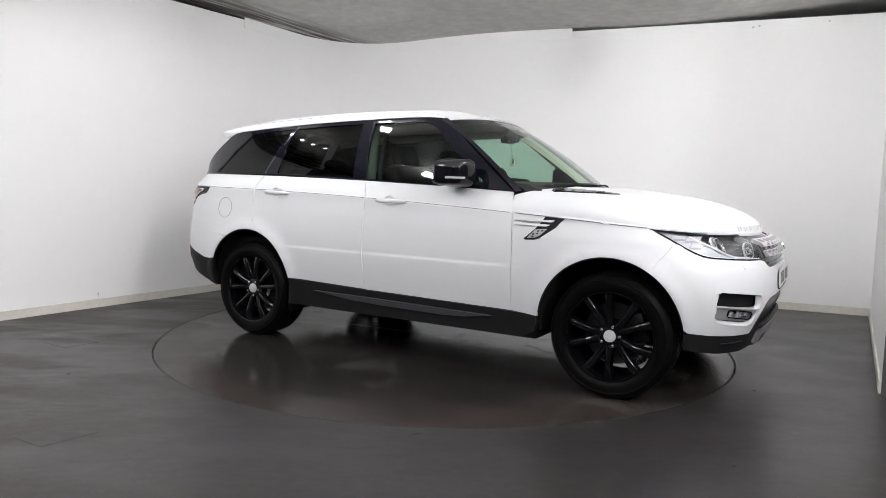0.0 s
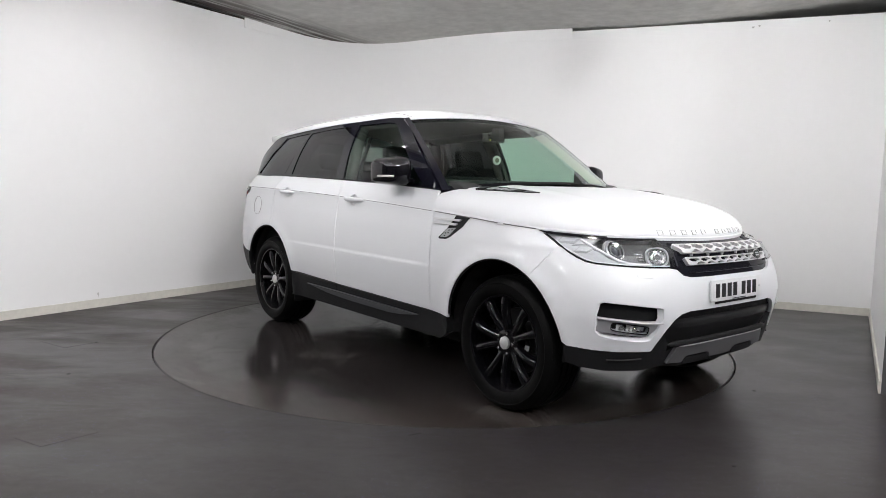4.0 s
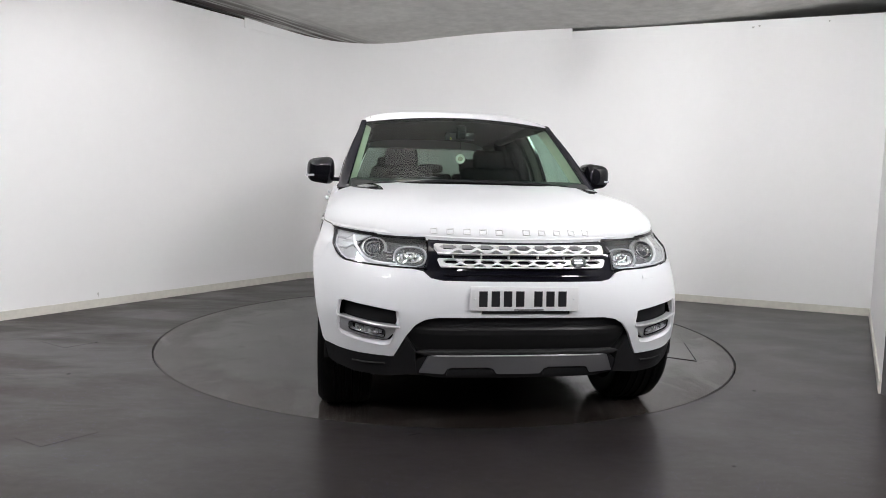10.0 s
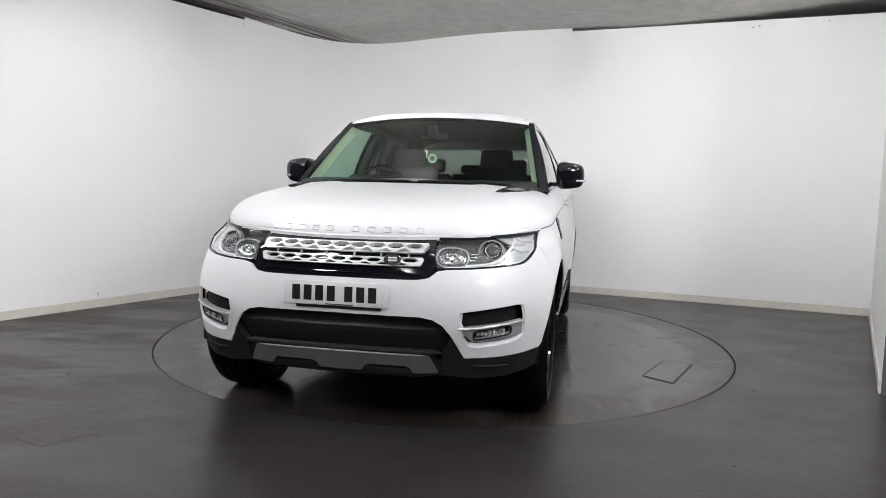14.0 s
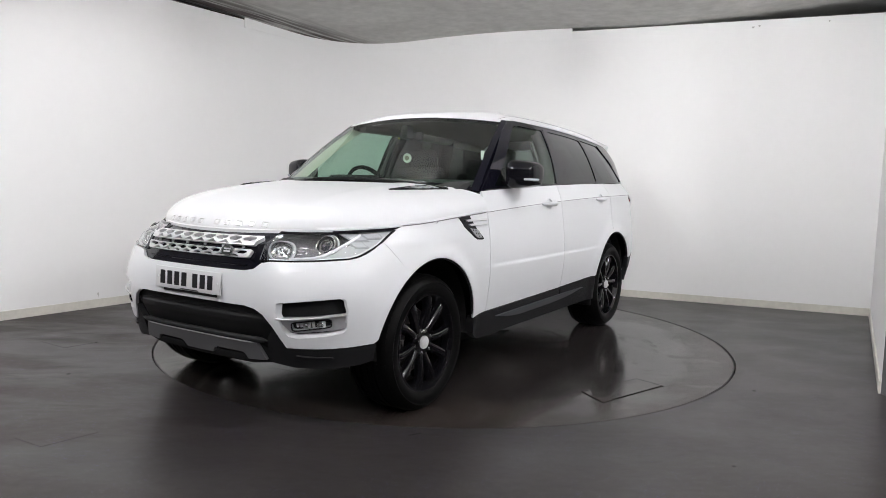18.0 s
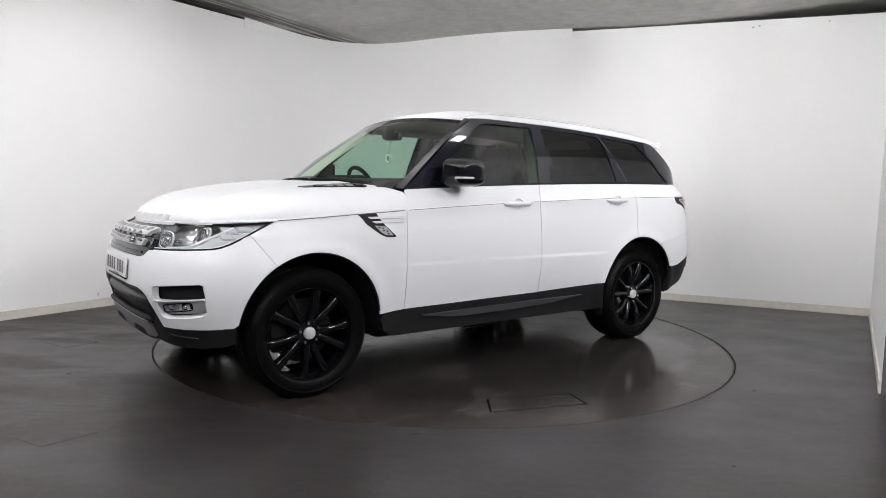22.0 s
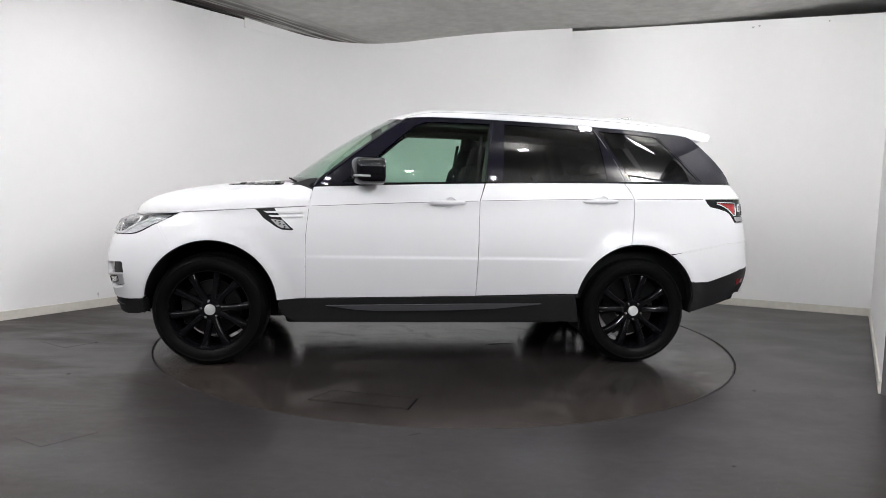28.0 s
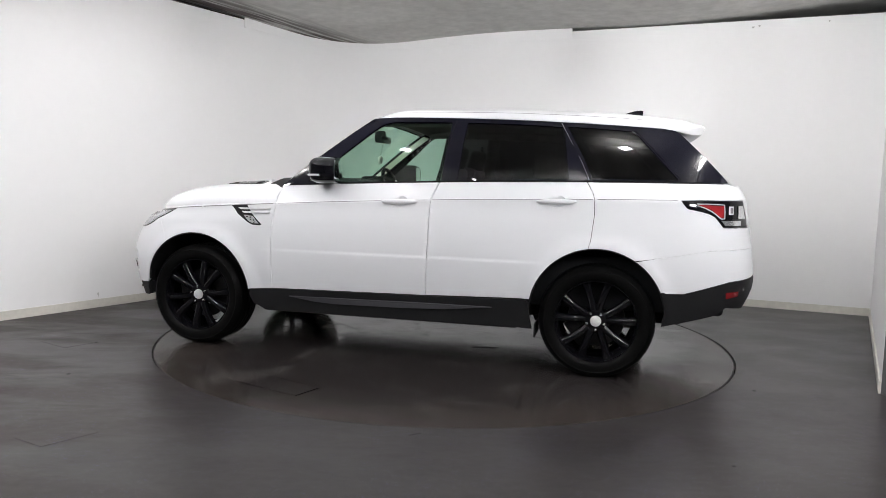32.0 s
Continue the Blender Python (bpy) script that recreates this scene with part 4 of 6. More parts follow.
for sd, _ in SIDES:
    lo = [fy(0.452, 0.852), fy(0.50, 0.851), fy(0.62, 0.853), fy(0.72, 0.858), fx(1.985, 0.867)] + fxs(LAMP_LOW)
    hi = fxs(along(drop(z_crease, -0.004), 1.70, 1.93, 6)) + [fy(0.70, 0.990), fy(0.58, 0.985), fy(0.445, 0.985)]
    hl = skin("headlamp", lo + hi, lamp_bezel, side=sd, lift=-0.05, depth=-0.048, step=0.05, label="clear headlamp with round projector lenses", edge=0.02)

    def spot(y, z, back):
        p, n = hull(*fy(y, z)), normal_at(hull, *fy(y, z))
        n = (n + Vector((1.0, 0, 0))).normalized()
        p = p - n * back
        return Matrix.Translation((p.x, p.y * sd, p.z)) @ Vector((n.x, n.y * sd, n.z)).to_track_quat("Z", "Y").to_matrix().to_4x4()

    ring = [(0.045, 0.0), (0.047, 0.013), (0.050, 0.015), (0.053, 0.012), (0.054, 0.0)]
    put("projector_ring", lathe_bm(ring, 36, spot(0.698, 0.942, 0.038)), chrome, hl)
    put("projector", lathe_bm([(0, 0.020), (0.018, 0.017), (0.033, 0.008), (0.044, -0.004)], 28, spot(0.698, 0.942, 0.042)), lamp_lens, hl)
    put("projector_shroud", lathe_bm([(0.054, -0.002), (0.062, 0.004), (0.068, -0.006)], 36, spot(0.698, 0.942, 0.040)), lamp_grey, hl)
    put("lens_ring", lathe_bm([(0.029, 0.010), (0.031, 0.0125), (0.034, 0.0105), (0.035, 0.006)], 28, spot(0.698, 0.942, 0.040)), lamp_silver, hl)
    wide = Matrix.Diagonal((1.55, 1.0, 0.8, 1))
    m = spot(0.530, 0.905, 0.034)
    for r0, mt in ((0.050, lamp_outer), (0.041, chrome)):
        put("beam_ring", squared([(r0 - 0.006, 0.0), (r0 - 0.004, 0.010), (r0, 0.011), (r0 + 0.002, 0.0)], 36, m @ wide), mt, hl)
    put("beam_reflector", squared([(0, 0.004), (0.012, 0.010), (0.02, 0.0), (0.034, 0.008), (0.037, 0.002)], 24, m @ wide), lamp_silver, hl)
    for a in range(7):
        put("facet", box_bm(-0.0035, 0.0035, -0.021 + 0.0018 * abs(a - 3) ** 1.6, 0.021 - 0.0018 * abs(a - 3) ** 1.6, 0.001, 0.0075, 0.0015, 1, m @ wide @ Matrix.Translation((0.0088 * (a - 3), 0, 0))), lamp_silver if a % 2 else lamp_outer, hl)
    for k in range(3):
        g = [hull(*fy(y, 0.925 - 0.014 * k)) - normal_at(hull, *fy(y, 0.925 - 0.014 * k)) * 0.026 for y in (0.615, 0.632, 0.648 - 0.004 * k)]
        put("indicator_rib", tube_bm([(w.x, w.y * sd, w.z) for w in g], 0.004, 6), lamp_silver, hl)
    # pale outer reflector with dark stepped windows, and the light guide that sweeps below
    refl = [fy(0.60, 0.857), fy(0.72, 0.862), fx(1.975, 0.874), fx(1.93, 0.888), fx(1.89, 0.906), fx(1.84, 0.932), fx(1.79, 0.957), fx(1.74, 0.982), fx(1.700, 1.001), fx(1.72, 1.016), fx(1.85, 1.010), fy(0.80, 0.992), fy(0.795, 0.94), fy(0.77, 0.898), fy(0.72, 0.876), fy(0.60, 0.868)]
    skin("side_reflector", refl, lamp_outer, hl, side=sd, lift=-0.016, depth=0.012, step=0.03)
    for x0, x1, z0, z1 in ((1.905, 1.850, 0.962, 0.985), (1.925, 1.880, 0.925, 0.952), (1.835, 1.775, 0.972, 0.990)):
        skin("window_step", [fx(x0 + 0.007, z0 - 0.006), fx(x0 + 0.011, z1 + 0.005), fx(x1 - 0.006, z1 + 0.005), fx(x1 - 0.008, z0 - 0.006)], lamp_grey, hl, side=sd, lift=-0.0135, depth=0.003, step=0.03)
        skin("reflector_window", [fx(x0, z0), fx(x0 + 0.004, z1), fx(x1, z1), fx(x1 - 0.002, z0)], lamp_outer, hl, side=sd, lift=-0.011, depth=0.006, step=0.03)
    guide = [hull(*q) - normal_at(hull, *q) * 0.012 for q in [fy(0.595, 0.866), fy(0.65, 0.868), fy(0.70, 0.873), fy(0.735, 0.885), fy(0.765, 0.912), fy(0.782, 0.945), fy(0.79, 0.982)]]
    put("light_guide", tube_bm([(g.x, g.y * sd, g.z) for g in guide], 0.0080, 8), lamp_white, hl)
    guide = [hull(*q) - normal_at(hull, *q) * 0.010 for q in [fy(0.50, 0.859), fy(0.60, 0.860), fy(0.72, 0.866)] + fxs([(1.975, 0.876), (1.93, 0.890), (1.85, 0.928), (1.76, 0.974)])]
    put("light_guide", tube_bm([(g.x, g.y * sd, g.z) for g in guide], 0.004, 8), lamp_white, hl)
    skin("cover", lo + hi, lamp_clear, hl, side=sd, lift=0.0, depth=0, step=0.05, edge=0.02, label="clear lamp cover")
    brow = fxs(along(drop(z_crease, -0.005), 1.650, 1.93, 8)) + [fy(0.70, 0.988), fy(0.58, 0.984), fy(0.445, 0.984)]
    brow_low = [fy(0.445, 0.974), fy(0.58, 0.976), fy(0.70, 0.979)] + fxs(along(drop(z_crease, -0.015), 1.93, 1.70, 6))
    skin("brow", brow + brow_low, gloss_black, hl, side=sd, lift=0.0015, depth=0.004, step=0.04, edge=0.02, label="gloss black upper lamp edge")
    seal = [hull(*q) + normal_at(hull, *q) * 0.0005 for q in lo[:-2]]
    put("seal", tube_bm([(w.x, sd * w.y, w.z) for w in seal], 0.0035, 6), gloss_black, hl)

gap_grey = mat("shut_line_grey", (0.16, 0.16, 0.165), 0.6)
# ---- bonnet ----
CR = (float(NOSE[5]), float(NOSE_N[5]), float(WIDE[5]))


def bonnet_z(x, y):
    nose, n, w = CR
    rho = (abs(y) / (w - 0.002)) ** n + (((x - XF) / (nose - XF)) ** n if x > XF else 0.0)
    rho = 1.0 if rho > 0.9985 else rho
    top = 1.2335 - 0.075 * (x - 1.04) - 0.06 * (x - 1.04) ** 2 + 0.012 * (1 - (y / 0.9) ** 2)
    top += 0.006 * math.exp(-((abs(y) - 0.50) / 0.06) ** 2)
    c = z_crease(x)
    return c + 0.002 + (top - c) * max(0.0, 1 - min(rho, 1) ** 3) ** 0.5


def cowl_x(t):
    """Rear edge of the bonnet across the car, t from -1 to 1."""
    return 1.10 - 0.306 * min(1.0, abs(t) / 0.93) ** 4 + 0.018 * max(0.0, abs(t) - 0.93) / 0.07


def bonnet(u, v):
    w = -1 + 2 * v
    nose, n, wd = CR
    wd = wd - 0.002
    sn, cs = math.sin(w * math.pi / 2), math.cos(w * math.pi / 2)
    yf = math.copysign(abs(sn) ** (2 / n), sn)
    a = Vector((cowl_x(yf), wd * yf))
    b = Vector((XF + (nose - XF) * max(cs, 0) ** (2 / n), wd * yf))
    t = math.sin(u * math.pi / 2) ** 0.9
    p = a + (b - a) * t
    return Vector((p.x, p.y, bonnet_z(p.x, p.y)))


bonnet_panel = sheet("bonnet", bonnet, 40, 56, paint, depth=0.02)
# raised lettering on the bonnet's edge as plain bars
for k in range(10):
    y = -0.405 + 0.078 * k + (0.055 if k > 4 else 0.0)
    x, far = 1.95, 2.14
    for _ in range(30):
        mid = (x + far) / 2
        x, far = (mid, far) if bonnet_z(mid, y) > 1.016 else (x, mid)
    z = bonnet_z(x, y)
    e = 0.004
    nrm = Vector((-(bonnet_z(x + e, y) - bonnet_z(x - e, y)) / (2 * e), -(bonnet_z(x, y + e) - bonnet_z(x, y - e)) / (2 * e), 1)).normalized()
    ax = Vector((0, 1, 0)).cross(nrm).normalized()
    ay = nrm.cross(ax)
    tilt_m = Matrix(((ax.x, ay.x, nrm.x, x), (ax.y, ay.y, nrm.y, y), (ax.z, ay.z, nrm.z, z), (0, 0, 0, 1)))
    for u0, u1, v0, v1 in ((-0.015, -0.010, -0.019, 0.019), (0.010, 0.015, -0.019, 0.019), (-0.010, 0.010, -0.019, -0.0135), (-0.010, 0.010, 0.0135, 0.019)):
        put("lettering_bar", box_bm(u0, u1, v0, v1, -0.003, 0.0035, 0.0008, 1, tilt_m), silver, bonnet_panel)
# bonnet vents
for sd, _ in SIDES:
    outline = [(1.39, 0.615), (1.36, 0.66), (1.20, 0.735), (1.02, 0.785), (1.0, 0.77), (1.0, 0.70), (1.03, 0.66), (1.25, 0.625)]
    vent = skin("bonnet_vent", outline[::-1], gloss_black, f=lambda a, b: Vector((a, b, bonnet_z(a, b))), side=sd, lift=0.006, depth=0.012, step=0.05, label="black bonnet vent", edge=0.02)
    for k in range(5):
        a = 1.30 - 0.06 * k
        c = 0.668 + 0.017 * k
        skin("vent_slat", [(a, c - 0.028), (a, c + 0.028), (a - 0.035, c + 0.036), (a - 0.035, c - 0.022)], lamp_grey if k in (1, 2, 3) else plastic, vent, f=lambda a, b: Vector((a, b, bonnet_z(a, b))), side=sd, lift=0.010, depth=0.006, step=0.03)

# ---- windscreen and its black border ----
def screen(k, t):
    """k 0 at the cowl to 1 at the roof, t -1 right to 1 left."""
    b = Vector((1.02 - 0.225 * t * t, 0.868 * t, 1.252 - 0.048 * t * t))
    a = Vector((0.235 - 0.080 * t * t, 0.712 * t, 1.742 - 0.045 * t * t))
    p = b + (a - b) * k
    bow = 0.030 * 4 * k * (1 - k) * (1 - 0.6 * t * t)
    return p + Vector((0.53, 0.0, 0.85)) * bow


def screen_patch(name, k0, k1, t0, t1, material, nu=14, nv=24, depth=0.0, label="", lift=0.0):
    f = lambda u, v: screen(k0 + (k1 - k0) * u, t0 + (t1 - t0) * v) + Vector((0.53, 0, 0.85)) * lift
    return sheet(name, f, nu, nv, material, depth=depth, flip=True, label=label)


screen_patch("windscreen", 0.03, 0.955, -0.955, 0.955, glass_front, label="clear green-tinted windscreen")
screen_patch("screen_border", 0.0, 1.0, 0.948, 1.0, pillar_blue, 14, 4, 0.02, lift=0.001)
screen_patch("screen_border", 0.0, 1.0, -1.0, -0.948, pillar_blue, 14, 4, 0.02, lift=0.001)
screen_patch("roof_header", 0.958, 1.0, -0.948, 0.948, paint, 3, 24, 0.02, lift=0.004)
screen_patch("screen_border", 0.94, 0.957, -0.948, 0.948, gloss_black, 2, 24, 0.02, lift=0.001)
screen_patch("screen_border", 0.0, 0.035, -0.948, 0.948, gloss_black, 3, 24, 0.02, lift=0.001)


def cowl(u, v):
    t = -1 + 2 * v
    p = screen(0.02, t * 0.985)
    x = cowl_x(t * 0.93) + 0.02
    return Vector((x + (p.x - 0.03 - x) * u, 0.875 * t, 1.222 - 0.046 * t ** 4 + 0.008 * u))


sheet("cowl", cowl, 4, 28, plastic, depth=0.03, flip=True)
for y0, y1, lift in ((-0.55, 0.02, 0.012), (0.08, 0.66, 0.014)):
    pts = [screen(-0.010 + 0.006 * math.sin(k / 10 * math.pi), y0 + (y1 - y0) * k / 10) + Vector((0.53, 0, 0.85)) * lift for k in range(11)]
    put("wiper", tube_bm(pts, 0.006, 6), under)

# ---- roof ----
def z_roofline(x):
    return 1.708 - 0.0195 * (x - 0.1) ** 2


def roof_top(x):
    return 1.799 - 0.0325 * (x + 0.6) ** 2 - 0.09 * max(0.0, -x - 1.5) ** 2


def roof(u, v):
    t = math.sin((-1 + 2 * v) * math.pi / 2)
    x0 = 0.235 - 0.080 * t * t
    x = x0 + (-2.02 + 0.05 * t * t - x0) * u ** 1.25
    y_edge = flank(-min(x, 0.12), z_roofline(x)).y + 0.004
    ze = z_roofline(x) + 0.002
    z = ze + (roof_top(x) + 0.004 * (1 - t * t) - ze) * max(0.0, 1 - abs(t) ** 3.6) ** 0.55
    zw = 1.744 - 0.045 * t * t
    k = min(1.0, max(0.0, (x0 - x) / 0.26))
    k = math.sin(k * math.pi / 2) ** 0.9
    return Vector((x, y_edge * t, zw + (z - zw) * k))


roof_panel = sheet("roof", roof, 40, 48, paint, depth=0.02, flip=True)
for sd, _ in SIDES:
    pts = [roof(u, 0.5 + sd * 0.372) for u in [k / 20 for k in range(19)]]
    put("roof_seam", tube_bm([(p.x, p.y, p.z - 0.0012) for p in pts], 0.0028, 6), gap_grey, roof_panel)
sheet("sunroof", lambda u, v: roof(0.22 + 0.26 * u, 0.33 + 0.34 * v) + Vector((0, 0, 0.0012)), 12, 12, gloss_black, roof_panel, depth=0.003, label="dark glass sunroof panel", flip=True)
# roof spoiler
bm = bmesh.new()
rings = []
for k in range(33):
    v = k / 32
    t = math.sin((-1 + 2 * v) * math.pi / 2)
    a, b = roof(0.945, v), roof(1.0, v)
    xe, ze = -2.118 + 0.022 * t * t, 1.678 - 0.036 * t ** 4
    ring = [(a.x, a.y, a.z + 0.0015), (b.x, b.y * 1.002, b.z + 0.004), (xe + 0.02, b.y * 0.985, ze + 0.007), (xe, b.y * 0.975, ze - 0.002), (xe + 0.004, b.y * 0.972, ze - 0.014), (xe + 0.018, b.y * 0.975, 1.608 - 0.008 * t * t), (-2.03, b.y * 0.99, 1.602 - 0.006 * t * t), (-1.945, b.y * 0.998, 1.612)]
    rings.append([bm.verts.new(p) for p in ring])
for a, b in zip(rings, rings[1:]):
    for n in range(8):
        bm.faces.new((a[n], a[(n + 1) % 8], b[(n + 1) % 8], b[n]))
bm.faces.new(rings[0]), bm.faces.new(rings[-1])
bmesh.ops.recalc_face_normals(bm, faces=bm.faces)
put("spoiler", bm, paint, car, "", True, 35)
# shark fin aerial
bm = bmesh.new()
fin = [(-1.54, 0.0), (-1.60, 0.032), (-1.66, 0.050), (-1.705, 0.056), (-1.725, 0.053), (-1.722, 0.0)]
zr = roof_top(-1.64) + 0.006
va = [[bm.verts.new((x, s * (0.026 - h * 0.36) * (0.2 if i in (0,) else 1), zr + h + 0.002)) for i, (x, h) in enumerate(fin)] for s in (-1, 1)]
bm.faces.new(va[0]), bm.faces.new(va[1])
for i in range(len(fin)):
    j = (i + 1) % len(fin)
    bm.faces.new((va[0][i], va[0][j], va[1][j], va[1][i]))
put("aerial_fin", bm, gloss_black, car, "black shark-fin aerial")

# ---- side glazing ----
FRONT_GLASS = [(0.600, 1.238), (0.47, 1.338), (0.30, 1.480), (0.16, 1.600), (0.10, 1.645), (0.045, 1.668), (-0.02, 1.675), (-0.425, 1.672), (-0.388, 1.264), (0.1, 1.246)]
REAR_GLASS = [(-0.500, 1.268), (-0.530, 1.671), (-0.90, 1.660), (-1.185, 1.642), (-1.205, 1.60), (-1.250, 1.294), (-0.9, 1.283)]
QUARTER_GLASS = [(-1.400, 1.296), (-1.345, 1.42), (-1.218, 1.645), (-1.45, 1.632), (-1.64, 1.617), (-1.668, 1.60), (-1.93, 1.305), (-1.93, 1.298), (-1.7, 1.298)]
neg = lambda pts: [(-x, z) for x, z in pts]
for sd, _ in SIDES:
    outer = [(0.793, z_belt(0.793) - 0.004), (0.627, 1.335), (0.45, 1.478), (0.30, 1.598), (0.155, 1.699)] + along(z_roofline, 0.06, -1.88, 16)
    outer += [(-1.915, 1.620), (-1.945, 1.60), (-2.255, 1.288)] + along(drop(z_belt, 0.002), -2.2, 0.72, 20)
    holes = [neg(FRONT_GLASS), neg(REAR_GLASS), neg(QUARTER_GLASS)]
    sur = skin("window_surround", neg(outer), pillar_blue, f=flank, holes=holes, side=sd, depth=0.02, lift=0.0, step=0.06, edge=0.03, label="gloss black pillars and window frames")
    for nm, pts, material, lab in (("front_window", FRONT_GLASS, glass_front, "clear green-tinted door glass"), ("rear_window", REAR_GLASS, glass_dark, "dark privacy glass"), ("quarter_window", QUARTER_GLASS, glass_dark, "dark privacy glass")):
        g = skin(nm, neg(pts), material, sur, f=flank, side=sd, depth=0, lift=-0.005, step=0.07, label=lab)
        g.location = (0, 0, 0)
    # belt moulding and door gap across the pillar
    put("belt_moulding", tube_bm([(p.x, sd * (p.y + 0.001), p.z) for p in (flank(-x, z + 0.006) for x, z in along(z_belt, 0.74, -2.2, 20))], 0.005, 6), gloss_black)
    put("pillar_gap", tube_bm([(p.x, sd * p.y, p.z) for p in (flank(-x, z) for x, z in ((-0.376, 1.262), (-0.398, 1.40), (-0.425, 1.55), (-0.452, 1.685)))], 0.0025, 6), under)
    put("pillar_gap", tube_bm([(p.x, sd * p.y, p.z) for p in (flank(-x, z) for x, z in ((-1.380, 1.290), (-1.33, 1.40), (-1.24, 1.56), (-1.175, 1.672)))], 0.0025, 6), gap_grey)
    put("pillar_edge", tube_bm([(p.x, sd * (p.y + 0.002), p.z) for p in (flank(-x, z) for x, z in ((-1.950, 1.300), (-1.80, 1.470), (-1.66, 1.622)))], 0.0035, 6), gloss_black)

# ---- rear end ----
sheet("rear_screen", lambda u, v: Vector((-1.985 - 0.375 * u + (0.04 + 0.065 * u) * (2 * v - 1) ** 2, (0.585 + 0.125 * u) * (2 * v - 1), 1.615 - 0.335 * u)), 6, 14, glass_rear, depth=0, label="dark rear window")
tg = [ry(0.0, 0.80), ry(0.0, 1.272), ry(0.3, 1.272), ry(0.632, 1.27), ry(0.632, 1.0), ry(0.632, 0.80)]
for sd, _ in SIDES:
    skin("tailgate", tg[::-1], paint, side=sd, depth=0.01, step=0.07, rows=CREASE_ROWS)
    rb = fxs([(-2.136, 0.8638), (-1.95, 0.8278), (-1.78, 0.7978), (-1.692, 0.7795)] + arc_pts(ARCH_R, 122, 157, 10)) + [fx(-1.99, 0.590), fx(-2.20, 0.652), fx(-2.27, 0.672), ry(0.55, 0.70), ry(0, 0.70), ry(0, 0.794), ry(0.628, 0.794), ry(0.655, 0.8758)]
    skin("rear_bumper", rb, paint, side=sd, depth=0.02, step=0.05)
    rl = fxs(arc_pts(ARCH_R, 156, 172, 6)) + fxs([(-1.868, 0.372), (-2.03, 0.408), (-2.20, 0.452), (-2.26, 0.50)]) + [ry(0.6, 0.47), ry(0, 0.47), ry(0, 0.694), ry(0.55, 0.694), fx(-2.27, 0.666), fx(-2.20, 0.646), fx(-1.99, 0.584)]
    skin("rear_valance", rl, plastic, side=sd, depth=0.04, lift=0.0, step=0.05)
    skin("rear_reflector", [fx(-2.25, 0.602), fx(-2.255, 0.562), fx(-2.33, 0.577), fx(-2.33, 0.607)], mat("dark_red_reflector", (0.16, 0.010, 0.012), 0.15, grain=0.2, scale=200), side=sd, lift=0.004, depth=0.006, step=0.03, label="red bumper reflector")
    tl = fxs([(-1.952, 1.174), (-1.968, 1.148), (-1.994, 1.124), (-2.07, 1.110), (-2.12, 1.097), (-2.160, 1.078), (-2.188, 1.047), (-2.217, 1.012)]) + [fx(-2.28, 1.012), ry(0.66, 1.012), ry(0.64, 1.10), ry(0.645, 1.176), fx(-2.25, 1.177)]
    tail = skin("tail_lamp", tl, gloss_black, side=sd, lift=-0.004, depth=0.02, step=0.05, label="tail lamp with red and clear lenses", edge=0.02)
    red = fxs([(-2.050, 1.150), (-2.10, 1.133), (-2.145, 1.112), (-2.180, 1.083), (-2.195, 1.070), (-2.212, 1.070), (-2.212, 1.144), (-2.15, 1.147)])
    skin("lens", red, lamp_red, tail, side=sd, lift=0.003, depth=0.006, step=0.04, label="red lens")
    edge_p = [hull(*fx(x, z)) + normal_at(hull, *fx(x, z)) * 0.005 for x, z in ((-2.045, 1.154), (-2.10, 1.155), (-2.16, 1.154), (-2.214, 1.151), (-2.218, 1.110), (-2.218, 1.064), (-2.194, 1.064), (-2.175, 1.080), (-2.14, 1.107), (-2.10, 1.127), (-2.045, 1.145))]
    put("light_strip", tube_bm([(p.x, sd * p.y, p.z) for p in edge_p], 0.0035, 6), lamp_white, tail)
    skin("clear_lens", fxs([(-2.225, 1.020), (-2.20, 1.052), (-2.33, 1.052), (-2.33, 1.020)]), lamp_silver, tail, side=sd, lift=0.003, depth=0.006, step=0.04)
    skin("lamp_bezel", fxs([(-2.226, 1.146), (-2.226, 1.066), (-2.30, 1.066), (-2.30, 1.146)]), gloss_black, tail, side=sd, lift=0.002, depth=0.006, step=0.03)
    skin("reflector_block", fxs([(-2.246, 1.142), (-2.246, 1.090), (-2.274, 1.090), (-2.274, 1.142)], 0.02), lamp_white, tail, side=sd, lift=0.006, depth=0.006, step=0.02)
    skin("block_face", fxs([(-2.253, 1.134), (-2.253, 1.098), (-2.267, 1.098), (-2.267, 1.134)], 0.02), lamp_dim, tail, side=sd, lift=0.009, depth=0.004, step=0.02)
    skin("reverse_lens", [fx(-2.31, 1.145), fx(-2.31, 1.065), ry(0.70, 1.065), ry(0.70, 1.145)], lamp_silver, tail, side=sd, lift=0.004, depth=0.006, step=0.04)

